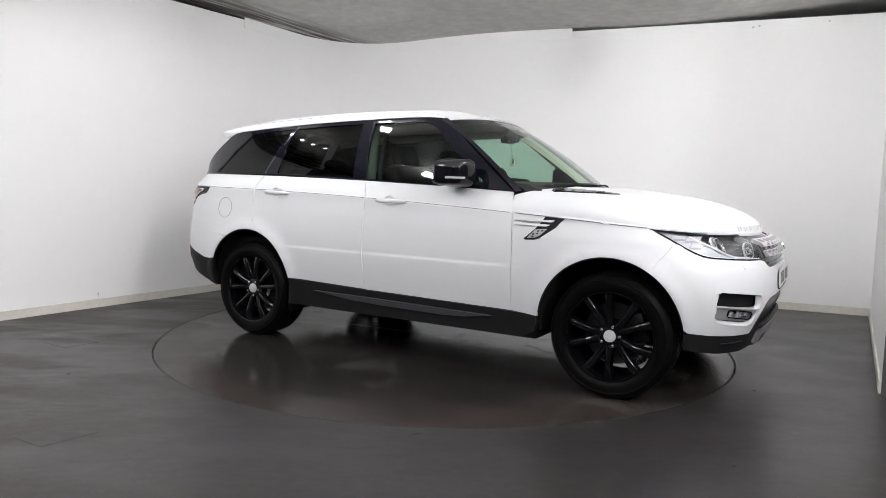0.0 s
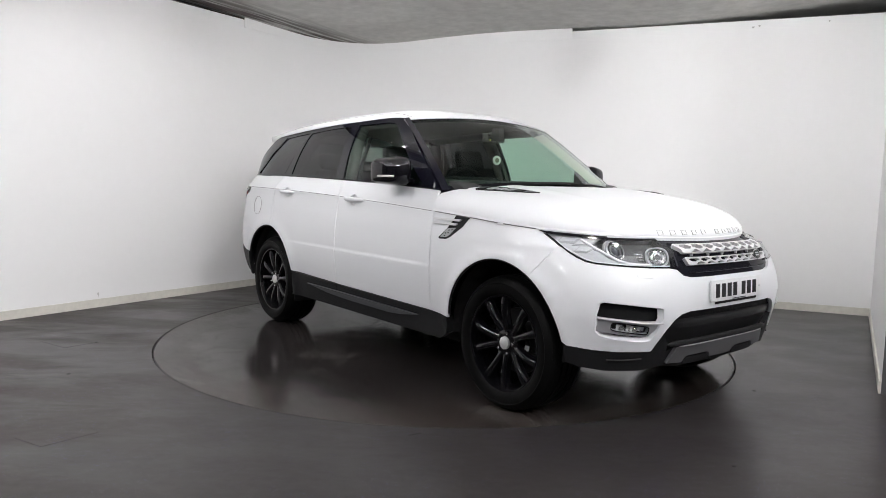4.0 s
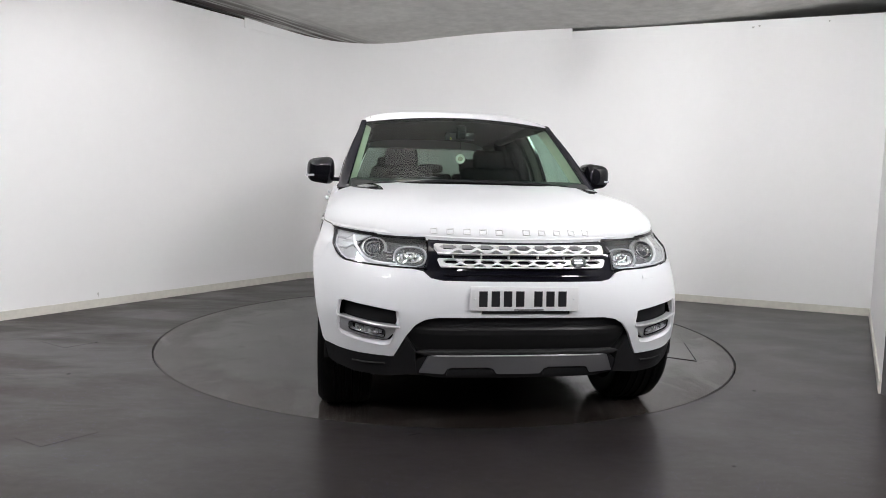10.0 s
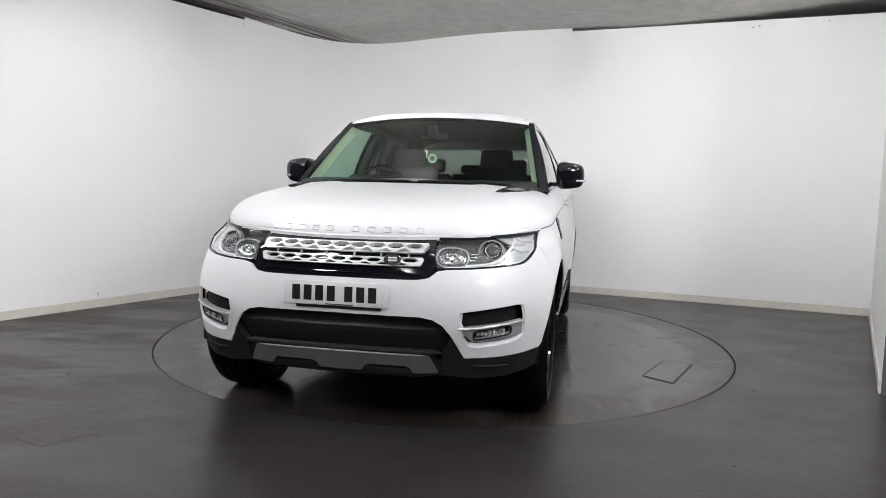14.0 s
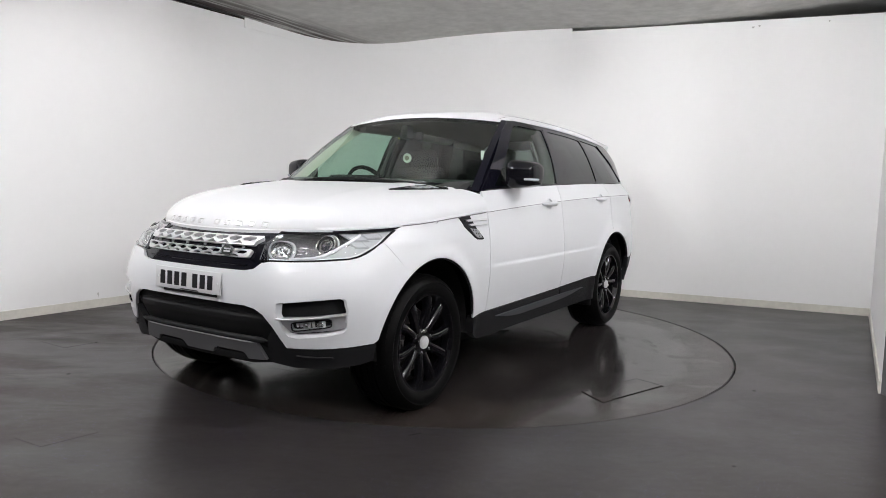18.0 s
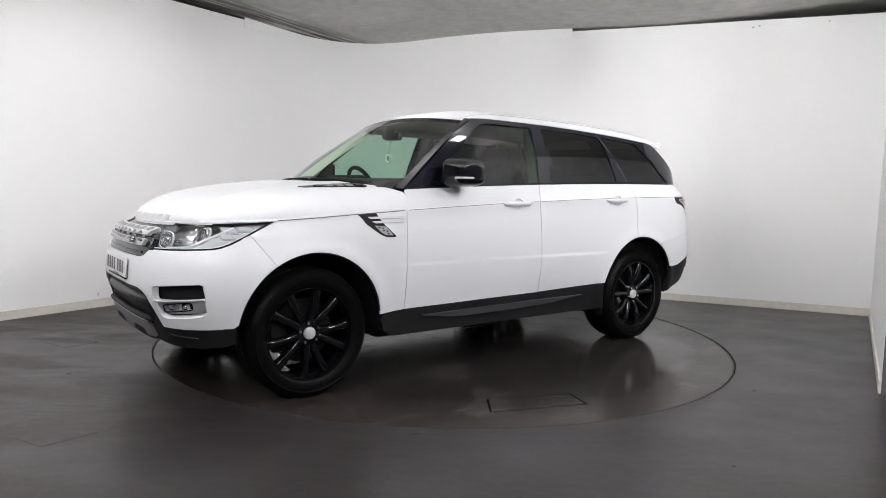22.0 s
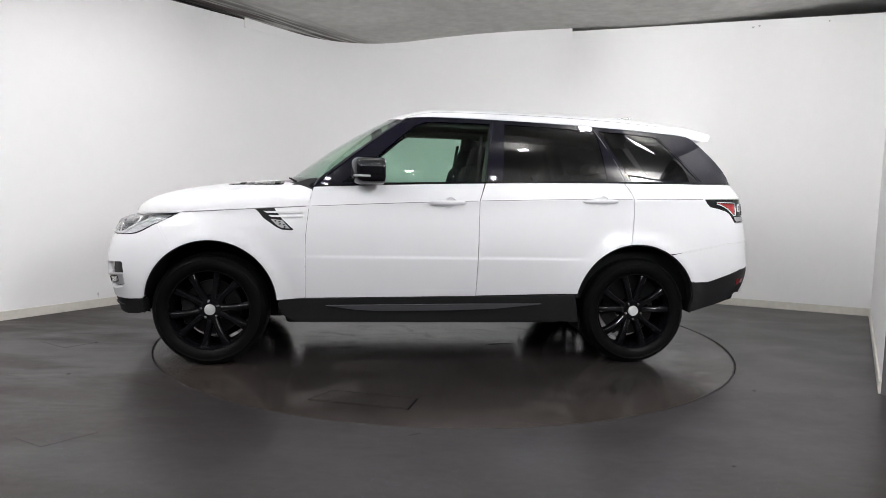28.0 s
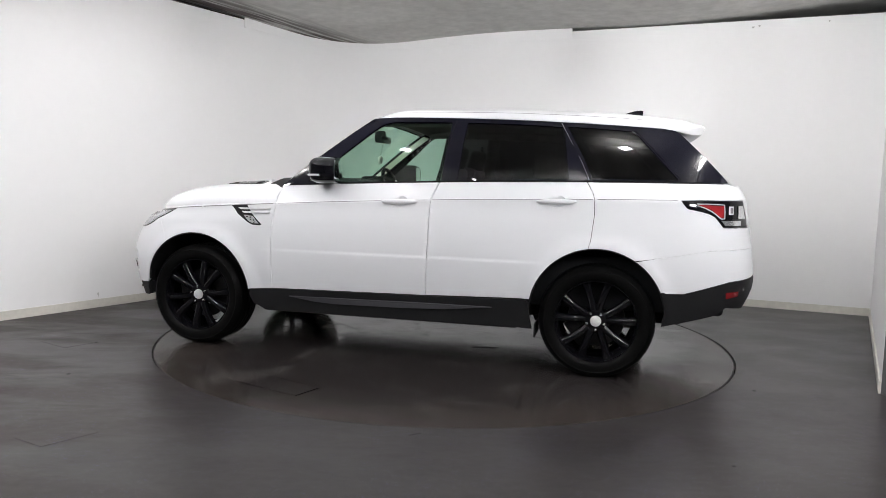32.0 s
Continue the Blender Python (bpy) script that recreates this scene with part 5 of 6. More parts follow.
# ---- sills, vents, handles, fuel flap ----
vent_grey = mat("grey_vent_mesh", (0.34, 0.34, 0.35), 0.4, metal=0.5)
sill_grey = mat("dark_grey_sill_insert", (0.050, 0.050, 0.056), 0.32, grain=0.1, scale=200)
for sd, _ in SIDES:
    top = [(1.0, 0.452), (0.834, 0.458), (-0.318, 0.475), (-1.01, 0.492)]
    skin("sill", fxs(top + [(-1.02, 0.46), (-1.05, 0.30), (0.90, 0.297), (0.985, 0.345), (1.012, 0.41)]), plastic, side=sd, lift=0.004, depth=0.05, step=0.05, edge=0.03)
    ins = [(0.70, 0.414), (0.50, 0.386), (0.35, 0.378), (-0.15, 0.384), (-0.45, 0.396), (-0.78, 0.430), (-0.3, 0.428), (0.3, 0.420)]
    skin("sill_insert", fxs(ins), sill_grey, side=sd, lift=0.018, depth=0.014, step=0.05, label="grey sill insert", edge=0.03)
    put("sill_gap", tube_bm([(p.x, sd * (p.y + 0.005), p.z) for p in (hull(*fx(-0.319, z)) for z in (0.47, 0.43, 0.38))], 0.003, 6), under)
    vp = [(1.165, 1.050), (1.10, 1.055), (1.040, 1.058), (1.020, 1.028), (0.985, 0.985), (0.912, 0.920), (0.925, 0.914), (0.985, 0.917), (1.02, 0.932), (1.113, 0.995)]
    vent = skin("wing_vent", fxs(vp), plastic, side=sd, lift=0.004, depth=0.006, step=0.04, label="black wing vent with silver blades", edge=0.02)
    for z0, xa in ((1.024, 1.105), (0.998, 1.075)):
        skin("blade", fxs([(xa, z0 + 0.012), (0.852, z0 + 0.014), (0.850, z0 + 0.003), (xa - 0.02, z0)]), silver, vent, side=sd, lift=0.014, depth=0.012, step=0.05)
    mesh_out = fxs([(1.06, 0.985), (0.985, 0.978), (0.935, 0.926), (0.985, 0.928), (1.015, 0.942)])
    holes = []
    for i in range(4):
        for j in range(3):
            cx, cz = 1.030 - 0.026 * i - 0.004 * j, 0.973 - 0.015 * j - 0.004 * i
            h = [fx(cx + 0.0105, cz), fx(cx, cz + 0.0062), fx(cx - 0.0105, cz), fx(cx, cz - 0.0062)]
            if all(inside(p, mesh_out) for p in h):
                holes.append(h)
    skin("mesh", mesh_out, vent_grey, vent, holes=holes, side=sd, lift=0.008, depth=0.004, step=0.04, edge=0.03)
    for cx, cz, leaf in ((-0.113, 1.116, doors[sd, 0]), (-1.182, 1.146, doors[sd, 1])):
        p = hull(*fx(cx, cz))
        n = normal_at(hull, *fx(cx, cz))
        bm = bmesh.new()
        rings = []
        for i in range(13):
            t = -1 + i / 6
            w = max(0.06, (1 - abs(t) ** 5)) ** 0.5
            out = 0.030 * (1 - t ** 4) + 0.006
            rings.append([bm.verts.new((cx + 0.130 * t, sd * (p.y + out - 0.012 + 0.011 * math.cos(a)), cz + 0.016 * w * math.sin(a) - 0.0225 * 0.130 * t)) for a in [2 * math.pi * k / 10 for k in range(10)]])
        for a, b in zip(rings, rings[1:]):
            for k in range(10):
                bm.faces.new((a[k], a[(k + 1) % 10], b[(k + 1) % 10], b[k]))
        bm.faces.new(rings[0]), bm.faces.new(rings[-1])
        put("handle", bm, paint, leaf, "", True, 60)

        def cup(s, q, c0=fx(cx, cz)):
            r = min(1.0, math.hypot((s - c0[0]) / 0.066, (q - c0[1]) / 0.042))
            return hull(s, q) - normal_at(hull, s, q) * 0.022 * (1 - r * r)

        skin("handle_cup", oval(cx, cz, 0.063, 0.040, 24, 2.0, fx)[::-1], paint, leaf, f=cup, side=sd, depth=0, step=0.02)
    # mirror
    bm = bmesh.new()
    bmesh.ops.create_uvsphere(bm, u_segments=32, v_segments=20, radius=1)
    for v in bm.verts:
        c = v.co.copy()
        c = Vector((math.copysign(abs(c.x) ** 0.46, c.x), math.copysign(abs(c.y) ** 0.46, c.y), math.copysign(abs(c.z) ** 0.62, c.z)))
        x = 0.405 + 0.125 * c.x * (1 - 0.12 * c.y)
        v.co = Vector((max(x, 0.325) - 0.012 * c.y, sd * (0.999 + 0.095 * c.y), 1.318 + 0.090 * c.z - 0.012 * c.y * c.z))
    mir = put("mirror", bm, gloss_black, car, "gloss black door mirror", True, 50)
    put("mirror_glass", box_bm(0.314, 0.320, *sorted((sd * 0.925, sd * 1.07)), 1.262, 1.385, 0.002), chrome, mir)
    put("arm", box_bm(0.385, 0.50, *sorted((sd * 0.86, sd * 0.96)), 1.243, 1.272, 0.010), gloss_black, mir)
    strip = []
    for k in range(13):
        a = radians(-6 + 86 * k / 12)
        cx_, cy_ = abs(math.sin(a)) ** 0.46, math.copysign(abs(math.cos(a)) ** 0.46, math.cos(a))
        x = 0.405 + 0.125 * cx_ * (1 - 0.12 * cy_)
        strip.append((x - 0.012 * cy_ + 0.001, sd * (0.999 + 0.095 * cy_ + 0.0005), 1.284))
    put("indicator", tube_bm(strip, 0.0075, 6), lamp_outer, mir, "pale indicator strip")
p = hull(*fx(-1.735, 1.012))
ring = []
for k in range(40):
    q = hull(*fx(-1.735 + 0.076 * math.cos(2 * math.pi * k / 40), 1.012 + 0.080 * math.sin(2 * math.pi * k / 40)))
    ring.append((q.x, -(q.y + 0.0005), q.z))
put("fuel_flap_gap", tube_bm(ring, 0.0022, 6, True), mat("panel_gap_grey", (0.25, 0.25, 0.25), 0.6))
for sd, _ in SIDES:
    for nm, xa, xb in (("bonnet_seam", 1.64, 0.835), ("swage_line", 0.80, -0.318), ("swage_line", -0.345, -1.41), ("swage_line", -1.44, -1.93)):
        run = [hull(*fx(x, z)) for x, z in along(z_crease, xa, xb, 14)]
        put(nm, tube_bm([(q.x, sd * (q.y - 0.0006), q.z) for q in run], 0.0021 if nm == "swage_line" else 0.0028, 6), gap_grey)
for sd, _ in SIDES:
    for x0, x1 in ((-1.03, -1.07),):
        put("mud_flap", box_bm(x1, x0 - 0.03, *sorted((sd * 0.70, sd * 0.94)), 0.235, 0.33, 0.006), plastic)

# ---- underbody ----
put("underbody", box_bm(-0.95, 0.98, -0.86, 0.86, 0.27, 0.42, 0.03), under)
put("chassis", box_bm(-2.05, 2.05, -0.50, 0.50, 0.30, 0.62, 0.04), under)
put("undertray", box_bm(1.02, 1.90, -0.52, 0.52, 0.250, 0.34, 0.03), under)
put("rear_axle_cover", box_bm(-1.75, -1.0, -0.46, 0.46, 0.245, 0.36, 0.04), under)
put("engine_bay", box_bm(0.98, 2.0, -0.52, 0.52, 0.6, 0.95, 0.04), under)
put("cabin_floor", box_bm(-2.25, 0.96, -0.86, 0.86, 0.44, 0.80, 0.03), cabin_black)

# ---- wheels ----
def wheel_parts():
    ang = 2 * math.pi / 5
    made = []
    grooves = []
    for h in (-0.085, -0.128, -0.172, -0.212):
        grooves += [(0.376, h + 0.008), (0.368, h + 0.005), (0.368, h - 0.005), (0.376, h - 0.008)]
    tyre = [(0.262, -0.018), (0.269, -0.005), (0.280, 0.002), (0.298, 0.009), (0.318, 0.011), (0.331, 0.009), (0.335, 0.011), (0.339, 0.007), (0.349, -0.002), (0.360, -0.013), (0.369, -0.028), (0.3735, -0.045)] + grooves + [(0.372, -0.235), (0.360, -0.262), (0.335, -0.276), (0.30, -0.275), (0.262, -0.262)]
    made.append(("tyre", lathe_bm(tyre, 72), rubber, "black road tyre"))
    blocks = bmesh.new()
    for k in range(72):
        a = 2 * math.pi * k / 72
        for h0, h1, r0 in ((-0.066, -0.018, 0.3645), (-0.258, -0.222, 0.3635)):
            c0, s0, c1, s1 = math.cos(a), math.sin(a), math.cos(a + 0.052), math.sin(a + 0.052)
            ri, ro = (r0, 0.3772) if h0 < -0.1 else (0.3772, r0)
            top = [blocks.verts.new((r * c, r * s, h)) for c, s in ((c0, s0), (c1, s1)) for r, h in ((ri, h0), (ro, h1))]
            low = [blocks.verts.new((v.co.x * 0.97, v.co.y * 0.97, v.co.z)) for v in top]
            blocks.faces.new((top[0], top[1], top[3], top[2]))
            for i, j in ((0, 1), (1, 3), (3, 2), (2, 0)):
                blocks.faces.new((top[i], top[j], low[j], low[i]))
    made.append(("tread", blocks, rubber, ""))
    made.append(("hub", lathe_bm([(0, -0.030), (0.045, -0.030), (0.070, -0.034), (0.082, -0.048), (0.085, -0.10), (0, -0.10)], 30), rim_black, ""))
    made.append(("brake_disc", lathe_bm([(0.09, -0.140), (0.095, -0.128), (0.185, -0.128), (0.187, -0.150), (0.09, -0.150)], 40), steel, "bare steel brake disc"))
    made.append(("caliper", box_bm(0.10, 0.20, -0.09, 0.09, -0.16, -0.105, 0.015), steel, "grey brake caliper"))
    made.append(("centre_cap", lathe_bm([(0, -0.014), (0.028, -0.015), (0.034, -0.018), (0.036, -0.026), (0.036, -0.034)], 30), silver, "silver centre cap"))
    for k in range(5):
        a = k * ang + math.pi / 2 + ang / 2
        made.append(("wheel_nut", lathe_bm([(0, -0.017), (0.006, -0.017), (0.0105, -0.021), (0.0115, -0.036)], 6, Matrix.Translation((0.060 * math.cos(a), 0.060 * math.sin(a), 0))), chrome, "chrome wheel nut"))
    for k in range(5):
        for s in (-1, 1):
            bm = bmesh.new()
            rows = []
            n = 8
            for i in range(n + 1):
                t = i / n
                r = 0.060 + (0.257 - 0.060) * t
                ca = k * ang + math.pi / 2 + s * radians(13.0 + 3.5 * t)
                hw = 0.0225 - 0.004 * math.sin(t * math.pi) + 0.004 * t ** 3
                top = -0.036 + 0.022 * math.sin(min(t * 1.25, 1) * math.pi / 2) - 0.006 * max(0, t - 0.8) / 0.2
                c, d = Vector((math.cos(ca), math.sin(ca), 0)), Vector((-math.sin(ca), math.cos(ca), 0))
                row = []
                for w, h in ((-1.25, top - 0.040), (-1.0, top - 0.008), (-0.55, top), (0.55, top), (1.0, top - 0.008), (1.25, top - 0.040)):
                    row.append(bm.verts.new(c * r + d * (hw * w) + Vector((0, 0, h))))
                rows.append(row)
            for a, b in zip(rows, rows[1:]):
                for j in range(5):
                    bm.faces.new((a[j], a[j + 1], b[j + 1], b[j]))
            made.append(("spoke", bm, rim_black, ""))
    return made


rim_profile = [(0.268, -0.012), (0.267, -0.003), (0.260, -0.004), (0.255, -0.018), (0.246, -0.050), (0.238, -0.12), (0.236, -0.262)]
wheel_mesh, wheel_subs = None, []
for x, sd, spin in ((AXLE_F, 1, 8), (AXLE_R, 1, 36), (AXLE_F, -1, 20), (AXLE_R, -1, 5)):
    if wheel_mesh is None:
        w = part("wheel", lathe_bm(rim_profile, 64), rim_black, car, "gloss black alloy wheel")
        wheel_mesh = w.data
        wheel_subs = [part(n, bm, m, w, lab, True, 80 if n == "spoke" else 30) for n, bm, m, lab in wheel_parts()]
        for o in wheel_subs:
            if o.name.startswith("tread"):
                tagged(o, kind="stuff")
    else:
        w = tagged(new("wheel", wheel_mesh), "gloss black alloy wheel")
        w.parent = car
        for o in wheel_subs:
            c = new(o.name.split(".")[0], o.data)
            c.parent = w
            if "label" in o:
                tagged(c, o["label"])
            if o.name.startswith("tread"):
                tagged(c, kind="stuff")
    w.matrix_basis = Matrix.Translation((x + OX, sd * 0.955 + OY, HUB_Z)) @ Matrix.Rotation(radians(-90 * sd), 4, "X") @ Matrix.Rotation(radians(spin), 4, "Z")

# ---- cabin ----
pillar_trim = mat("grey_pillar_trim", (0.06, 0.058, 0.052), 0.7, grain=0.05, scale=200)
def extruded(profile, y0, y1, bevel=0.02):
    bm = prism_bm(profile, y1 - y0, None, bevel)
    bm.transform(Matrix.Translation((0, y1, 0)) @ Matrix.Rotation(radians(90), 4, "X"))
    return bm


put("dashboard", extruded([(0.98, 1.20), (0.84, 1.258), (0.62, 1.274), (0.46, 1.258), (0.40, 1.19), (0.42, 0.85), (0.98, 0.85)], -0.80, 0.80), mat("charcoal_dashboard", (0.035, 0.036, 0.036), 0.6, spec=0.15, grain=0.12, scale=150), car, "charcoal dashboard")
put("instrument_hood", extruded([(0.62, 1.25), (0.58, 1.292), (0.46, 1.296), (0.40, 1.272), (0.42, 1.20)], -0.56, -0.18, 0.015), cabin_black)
put("console", box_bm(-0.35, 0.45, -0.13, 0.13, 0.75, 1.0, 0.04), cabin_black)
wheel_m = pose(0.36, -0.37, 1.185, 0, -66, 0)
sw = put("steering_wheel", lathe_bm([(0.170, 0.0), (0.174, 0.012), (0.185, 0.016), (0.196, 0.012), (0.200, 0.0), (0.196, -0.012), (0.185, -0.016), (0.174, -0.012)], 40, wheel_m, True), leather, car, "charcoal leather steering wheel")
put("boss", box_bm(-0.06, 0.06, -0.075, 0.075, -0.03, 0.02, 0.018, 2, wheel_m), cabin_black, sw)
for a in (0, 180, 90):
    put("spoke", box_bm(0.05, 0.18, -0.016, 0.016, -0.012, 0.006, 0.005, 2, wheel_m @ Matrix.Rotation(radians(a + 90), 4, "Z")), cabin_black, sw)
for y in (-0.37, 0.37):
    tilt = pose(-0.22, y, 0.90, 0, -17, 0)
    seat = put("front_seat", box_bm(-0.27, 0.24, y - 0.25, y + 0.25, 0.74, 0.93, 0.05, 3), leather, car, "charcoal leather front seat")
    put("backrest", box_bm(-0.075, 0.06, -0.25, 0.25, -0.05, 0.50, 0.05, 3, tilt), leather, seat)
    put("headrest", box_bm(-0.055, 0.045, -0.135, 0.135, 0.47, 0.655, 0.04, 3, tilt), leather, seat)
    for dy in (-0.06, 0.06):
        put("headrest_post", tube_bm([tilt @ Vector((0, dy, 0.42)), tilt @ Vector((0, dy, 0.54))], 0.006, 8), chrome, seat)
rear = put("rear_seat", box_bm(-1.25, -0.72, -0.66, 0.66, 0.76, 0.95, 0.05, 3), leather, car, "charcoal leather rear bench")
tilt = pose(-1.22, 0, 0.92, 0, -20, 0)
for y in (-0.40, 0.0, 0.40):
    put("backrest", box_bm(-0.07, 0.06, y - 0.195, y + 0.195, -0.05, 0.44, 0.04, 3, tilt), leather, rear)
    put("headrest", box_bm(-0.05, 0.04, y - 0.12, y + 0.12, 0.46, 0.60 if y else 0.54, 0.035, 3, tilt), leather, rear)
sheet("headlining", lambda u, v: (lambda p: Vector((p.x - 0.02, p.y * 0.96, p.z - 0.045)))(roof(0.03 + 0.95 * u, 0.05 + 0.9 * v)), 16, 16, lining, depth=0)
for sd, _ in SIDES:
    for nm, pts, w, material in (
        ("b_pillar_trim", [Vector((p.x, sd * (p.y - 0.075), p.z)) for p in (flank(-x, z) for x, z in ((-0.40, 1.20), (-0.42, 1.35), (-0.45, 1.5), (-0.48, 1.66)))], 0.050, pillar_trim),
        ("c_pillar_trim", [Vector((p.x, sd * (p.y - 0.085), p.z)) for p in (flank(-x, z) for x, z in ((-1.40, 1.25), (-1.34, 1.40), (-1.22, 1.64)))], 0.055, cabin_black),
        ("roof_rail_trim", [Vector((p.x, sd * (p.y - 0.06), p.z - 0.03)) for p in (flank(-x, z_roofline(x)) for x in (0.10, -0.4, -0.9, -1.4, -1.8))], 0.034, lining)):
        put(nm, tube_bm([tuple(p) for p in pts], w, 10), material)
    def pillar(u, v, out=0.0):
        p = screen(0.03 + 0.93 * u, sd * 0.946) - Vector((0.53, 0, 0.85)) * 0.022
        deep = 0.066 * min(1.0, 0.25 + 4.5 * u) * v
        return p + Vector((-deep, sd * (out - 0.62 * deep), -0.02 * v))

    sheet("a_pillar_trim", pillar, 16, 6, cream, depth=0, label="cream pillar trim")
    sheet("a_pillar_back", lambda u, v: pillar(u, v, 0.010), 16, 6, cabin_black, depth=0)
    pts = [Vector((p.x + 0.02, sd * (p.y - 0.12), p.z)) for p in (flank(-x, z) for x, z in ((-0.36, 1.22), (-0.38, 1.40), (-0.40, 1.58)))]
    put("seat_belt", tube_bm([tuple(p) for p in pts], 0.014, 6), cabin_black)
    put("door_card", box_bm(-1.3, 0.7, *sorted((sd * 0.80, sd * 0.86)), 1.20, 1.235, 0.01), cabin_black)
put("rear_view_mirror", box_bm(0.300, 0.325, -0.11, 0.11, 1.560, 1.620, 0.012), gloss_black, car, "black rear-view mirror")
put("mirror_stem", box_bm(0.32, 0.40, -0.03, 0.03, 1.57, 1.665, 0.01), cabin_black)
put("hanging_ornament", lathe_bm([(0, 0.004), (0.022, 0.004), (0.026, 0.009), (0.033, 0.009), (0.035, 0.0), (0.033, -0.009), (0.026, -0.009), (0.022, -0.004), (0, -0.004)], 28, pose(0.355, 0, 1.426, 0, 90, 0)), disc_white, car, "round pale ornament hanging from the mirror")
put("ornament_face", lathe_bm([(0, 0.006), (0.018, 0.006), (0.019, 0.003)], 20, pose(0.355, 0, 1.426, 0, 90, 0)), mat("ornament_face", (0.20, 0.18, 0.13), 0.5, grain=0.4, scale=300), car)
put("cord", tube_bm([(0.355, 0, 1.46), (0.335, 0, 1.57)], 0.0016, 5), under)
put("mirror_charm", lathe_bm([(0, 0.004), (0.006, 0.003), (0.008, 0.0), (0.006, -0.003), (0, -0.004)], 12, pose(0.36, -0.075, 1.572, 0, 90, 0)), mat("yellow_plastic", (0.55, 0.50, 0.08), 0.4), car, "small yellow disc by the mirror")
put("instrument_screen", box_bm(0.44, 0.455, -0.12, 0.12, 1.05, 1.16, 0.004), gloss_black)

# ---- hatch in the turntable ----
hatch = [(0.977, 1.720), (0.412, 1.915), (0.345, 1.722), (0.845, 1.535)]
def hatch_frame():
    bm = bmesh.new()
    c = Vector((sum(p[0] for p in hatch) / 4, sum(p[1] for p in hatch) / 4))
    ring_o = [c + (Vector(p) - c) * 1.006 for p in hatch]
    ring_i = [c + (Vector(p) - c) * 0.976 for p in hatch]
    lo = [bm.verts.new((p.x, p.y, 0.0015)) for p in ring_o]
    hi = [bm.verts.new((p.x, p.y, 0.0015)) for p in ring_i]
    for k in range(4):
        bm.faces.new((lo[k], lo[(k + 1) % 4], hi[(k + 1) % 4], hi[k]))
    return bm
part("hatch_gap", hatch_frame(), void_black, turntable, "dark gap round the hatch", False)
bm = prism_bm([(0.966, 1.714), (0.419, 1.902), (0.357, 1.727), (0.843, 1.548)], 0.004, None, 0.0015)
part("hatch_lid", bm, table_vinyl, turntable, "vinyl-covered hatch lid", False)

# ---- seam and wet patches on the turntable ----
seam_pale = mat("pale_vinyl_seam", (0.060, 0.055, 0.050), 0.45, grain=0.5, scale=40)
water_film = mat("wet_vinyl", (0.016, 0.015, 0.015), 0.06, ior=1.33, rough_var=0.03)
bm = bmesh.new()
run = [Vector(p) for p in ((1.05, 0.09), (0.58, 0.023), (0.10, -0.045), (-0.38, -0.098), (-0.85, -0.15))]
for a, b in zip(run, run[1:]):
    n = Vector((-(b - a).y, (b - a).x)).normalized() * 0.0018
    bm.faces.new([bm.verts.new((p.x, p.y, 0.0010)) for p in (a - n, b - n, b + n, a + n)])
part("vinyl_seam", bm, seam_pale, turntable, "pale seam in the vinyl", False)
wet_rng = random.Random(41)
for x, y, w, h, turn in ((-0.42, 0.33, 0.11, 0.06, 0.4), (-0.78, 0.69, 0.06, 0.03, 1.0), (-1.08, 0.30, 0.05, 0.03, 0.2), (-1.24, 0.50, 0.045, 0.02, 0.7), (-0.73, 0.11, 0.05, 0.025, 2.0), (-0.24, 0.19, 0.04, 0.025, 1.4)):
    bm, ph = bmesh.new(), [wet_rng.uniform(0, 6.28) for _ in range(3)]
    rim = []
    for k in range(40):
        a = 2 * math.pi * k / 40
        r = 0.78 + 0.20 * math.sin(2 * a + ph[0]) + 0.14 * math.sin(3 * a + ph[1]) + 0.07 * math.sin(7 * a + ph[2])
        u, v = w * r * math.cos(a), h * r * math.sin(a)
        rim.append(bm.verts.new((x + u * math.cos(turn) - v * math.sin(turn), y + u * math.sin(turn) + v * math.cos(turn), 0.0006)))
    mid = bm.verts.new((x, y, 0.0009))
    for k in range(40):
        bm.faces.new((mid, rim[k], rim[(k + 1) % 40]))
    part("puddle", bm, water_film, turntable, "small wet patch on the vinyl", True)

# ---- marks on the floor and the walls ----
mark_dark = mat("dark_floor_mark", (0.009, 0.0085, 0.0085), 0.6)


def floor_line(points, width=0.010):
    """A thin dark joint in the vinyl."""
    bm = bmesh.new()
    for a, b in zip(points, points[1:]):
        a, b = Vector(a), Vector(b)
        n = (b - a).normalized()
        n = Vector((-n.y, n.x)) * width / 2
        bm.faces.new([bm.verts.new((p.x, p.y, 0.0012)) for p in (a - n, b - n, b + n, a + n)])
    return tagged(part("floor_joint", bm, mark_dark, None, "dark lid joint in the vinyl floor", False), kind="structure")


def floor_lid(corners, gap):
    """A vinyl-covered access lid let into the floor, with a dark joint round it."""
    c = sum((Vector(p) for p in corners), Vector((0, 0))) / 4
    lid = new("floor_lid")
    tagged(lid, "dark vinyl access lid let flush into the damp floor", "floor lid", "access lids in the floor")
    loc, shrink = [Vector(p) for p in corners], [c + (Vector(p) - c) * (1 - gap) for p in corners]
    bm = bmesh.new()
    lo, hi = [bm.verts.new((p.x, p.y, 0.0008)) for p in loc], [bm.verts.new((p.x, p.y, 0.0008)) for p in shrink]
    for k in range(4):
        bm.faces.new((lo[k], lo[(k + 1) % 4], hi[(k + 1) % 4], hi[k]))
    part("joint", bm, mark_dark, lid, "dark joint", False)
    part("cover", prism_bm([(p.x, p.y) for p in shrink], 0.0016, None, 0.0006), floor_vinyl, lid, "", False)


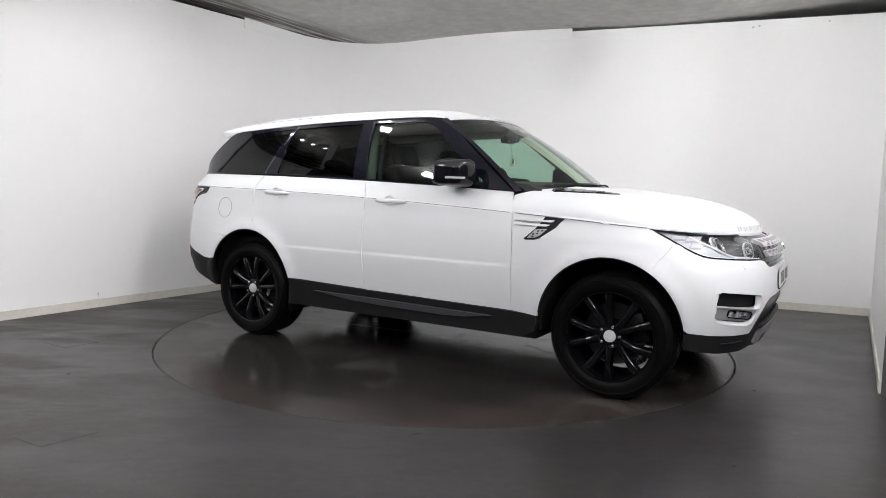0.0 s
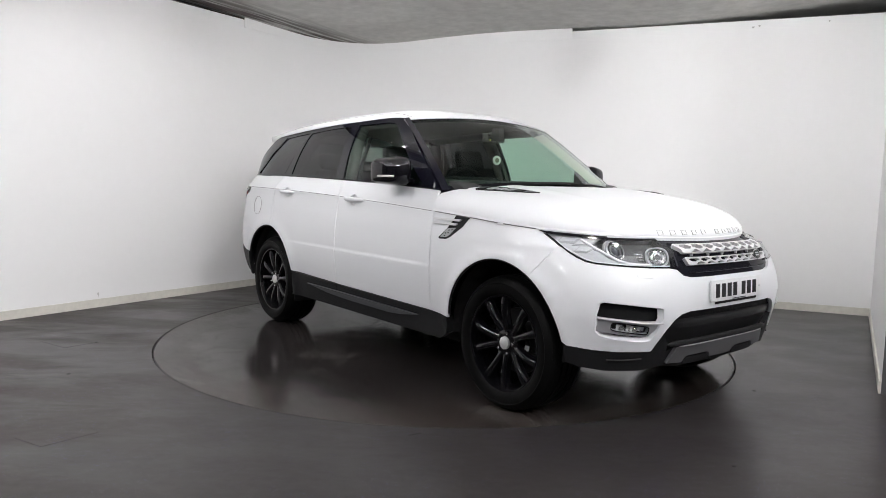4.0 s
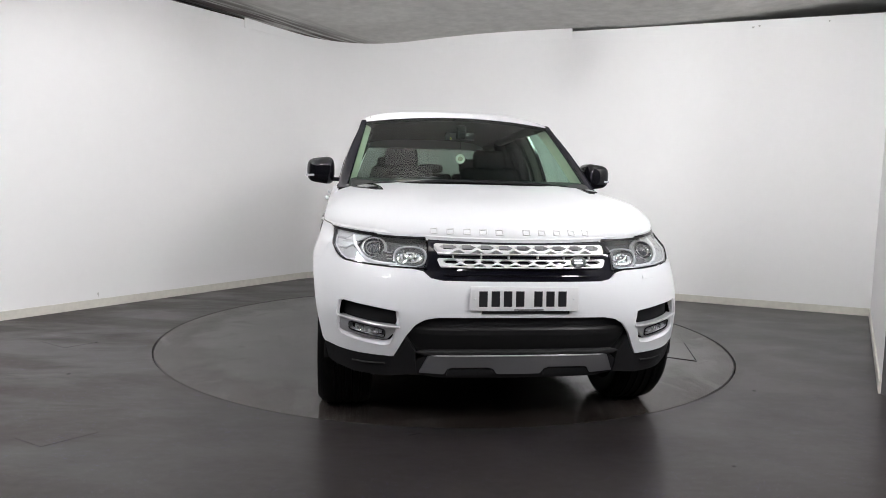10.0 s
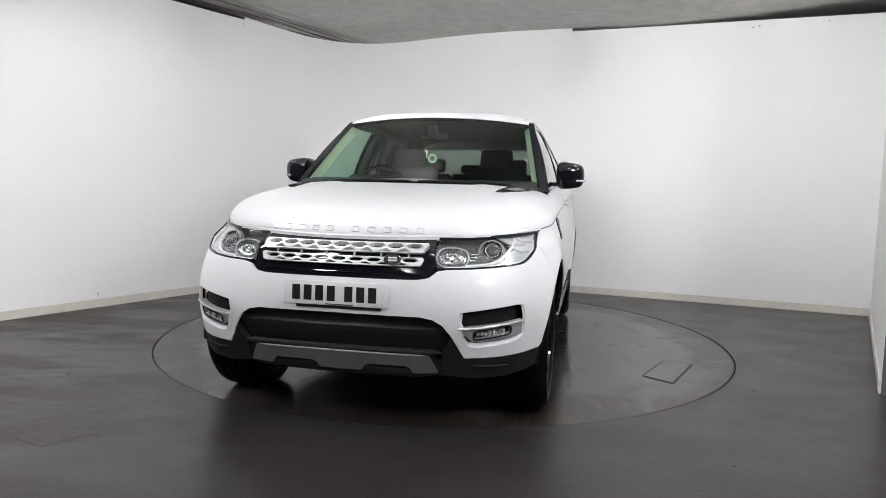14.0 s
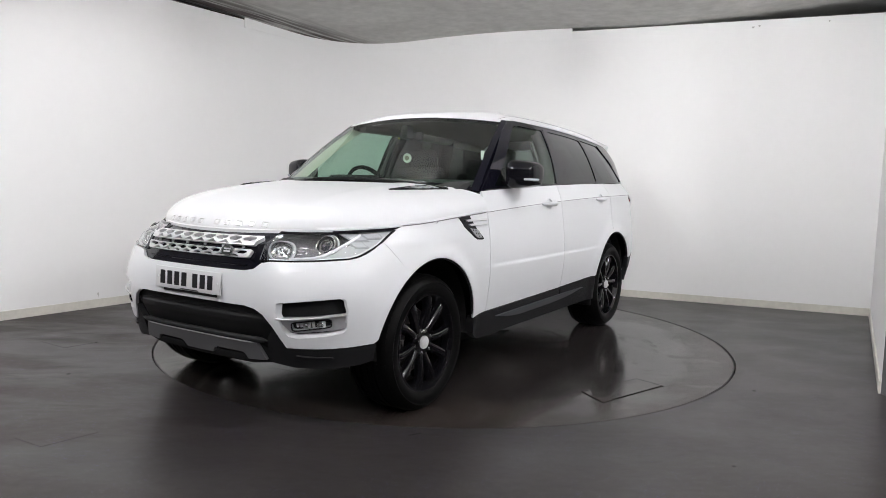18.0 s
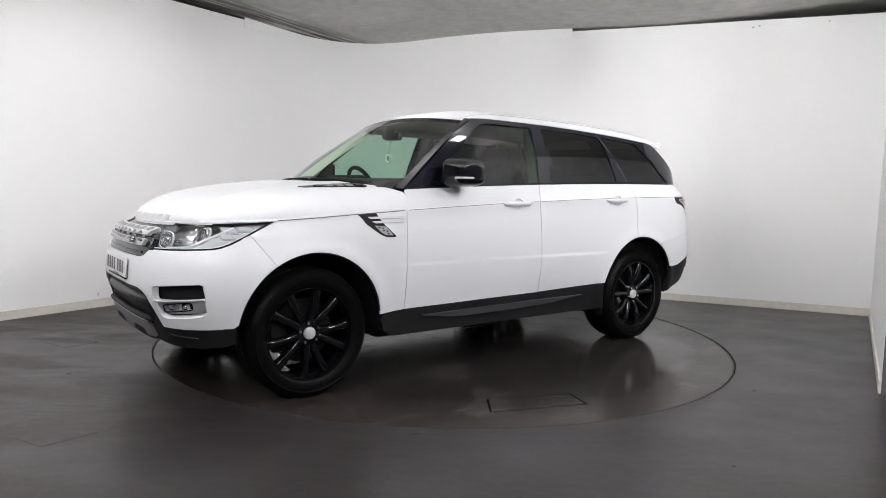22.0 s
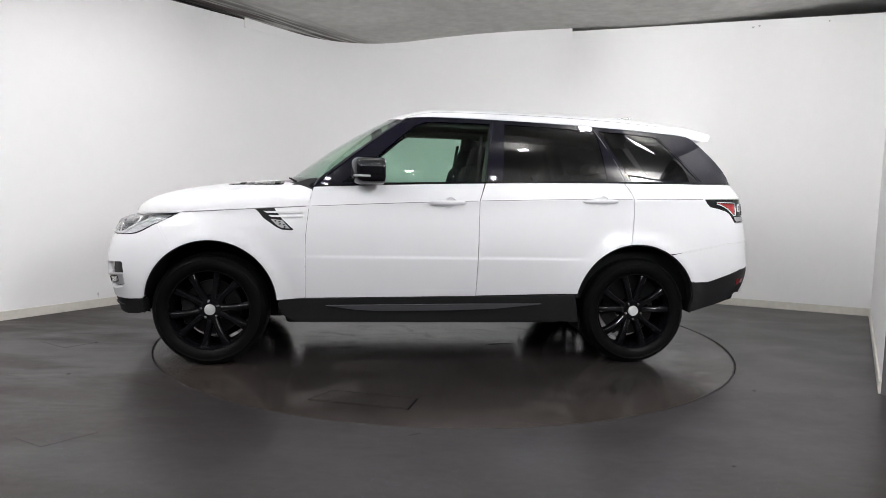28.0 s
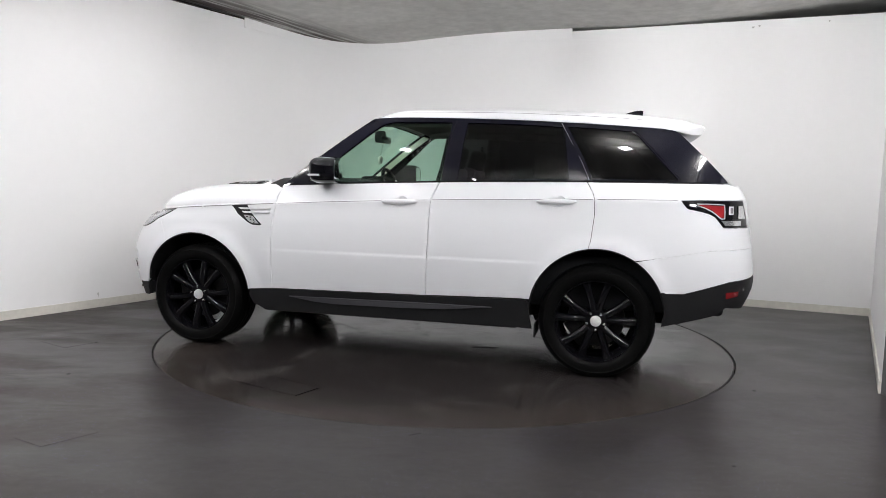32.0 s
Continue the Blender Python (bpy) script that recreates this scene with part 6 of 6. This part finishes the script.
floor_lid([(-3.012, -0.594), (-2.898, -0.405), (-2.605, -0.606), (-2.728, -0.774)], 0.035)
floor_lid([(-2.024, -2.498), (-1.840, -2.266), (-1.665, -2.397), (-1.834, -2.601)], 0.018)
scratch_pale = mat("pale_scratch", (0.042, 0.037, 0.033), 0.5, grain=0.4, scale=60)
bm = bmesh.new()
run = [Vector((-1.219, -2.477)), Vector((-0.95, -2.632)), Vector((-0.681, -2.783)), Vector((-0.242, -3.028)), Vector((0.10, -3.20))]
for a, b in zip(run, run[1:]):
    n = Vector((-(b - a).y, (b - a).x)).normalized() * 0.002
    bm.faces.new([bm.verts.new((p.x, p.y, 0.0010)) for p in (a - n, b - n, b + n, a + n)])
tagged(part("floor_scratch", bm, scratch_pale, None, "long faint pale scratch in the vinyl floor", False), kind="structure")
floor_line([(-0.16, -2.34), (-0.10, -2.30)], 0.010)
for x, y, r in ((-2.35, -1.42, 0.014), (1.95, -1.42, 0.013), (1.33, -2.62, 0.011), (-2.60, -0.575, 0.014)):
    bm = lathe_bm([(0, 0.0022), (r * 0.7, 0.0018), (r, 0.0)], 10, Matrix.Translation((x, y, 0)))
    tagged(part("floor_mark", bm, mark_dark, None, "small dark speck on the floor", True), kind="structure")


def wall_mark(p, d, along_, z, w, h, lab):
    q = p + d * along_
    n = Vector((-d.y, d.x))
    bm = bmesh.new()
    pts = []
    for k in range(10):
        a = 2 * math.pi * k / 10
        rr = 0.75 + 0.25 * math.sin(3 * a + along_)
        s = q + d * (w * rr * math.cos(a)) - n * 0.0015
        pts.append(bm.verts.new((s.x, s.y, z + h * rr * math.sin(a))))
    bm.faces.new(pts)
    tagged(part("wall_mark", bm, scuff_grey, None, lab, False), kind="structure")


wall_mark(LEFT_P, LEFT_D, -0.215, 0.12, 0.008, 0.03, "faint grey scuff low on the wall")
wall_mark(BACK_P, BACK_D, 0.075, 2.95, 0.018, 0.012, "small grey mark high on the wall")
wall_mark(BACK_P, BACK_D, 0.135, 2.96, 0.014, 0.016, "small grey mark high on the wall")
wall_mark(BACK_P, BACK_D, 0.78, 2.97, 0.010, 0.010, "small grey mark high on the wall")


def motions():
    steps = [i * 0.5 for i in range(int(SECONDS * 2) + 1)]
    for thing in (car, turntable):
        walk(thing, [(t, pose(0, 0, 0, 0, 0, START + RATE * t)) for t in steps])


motions()
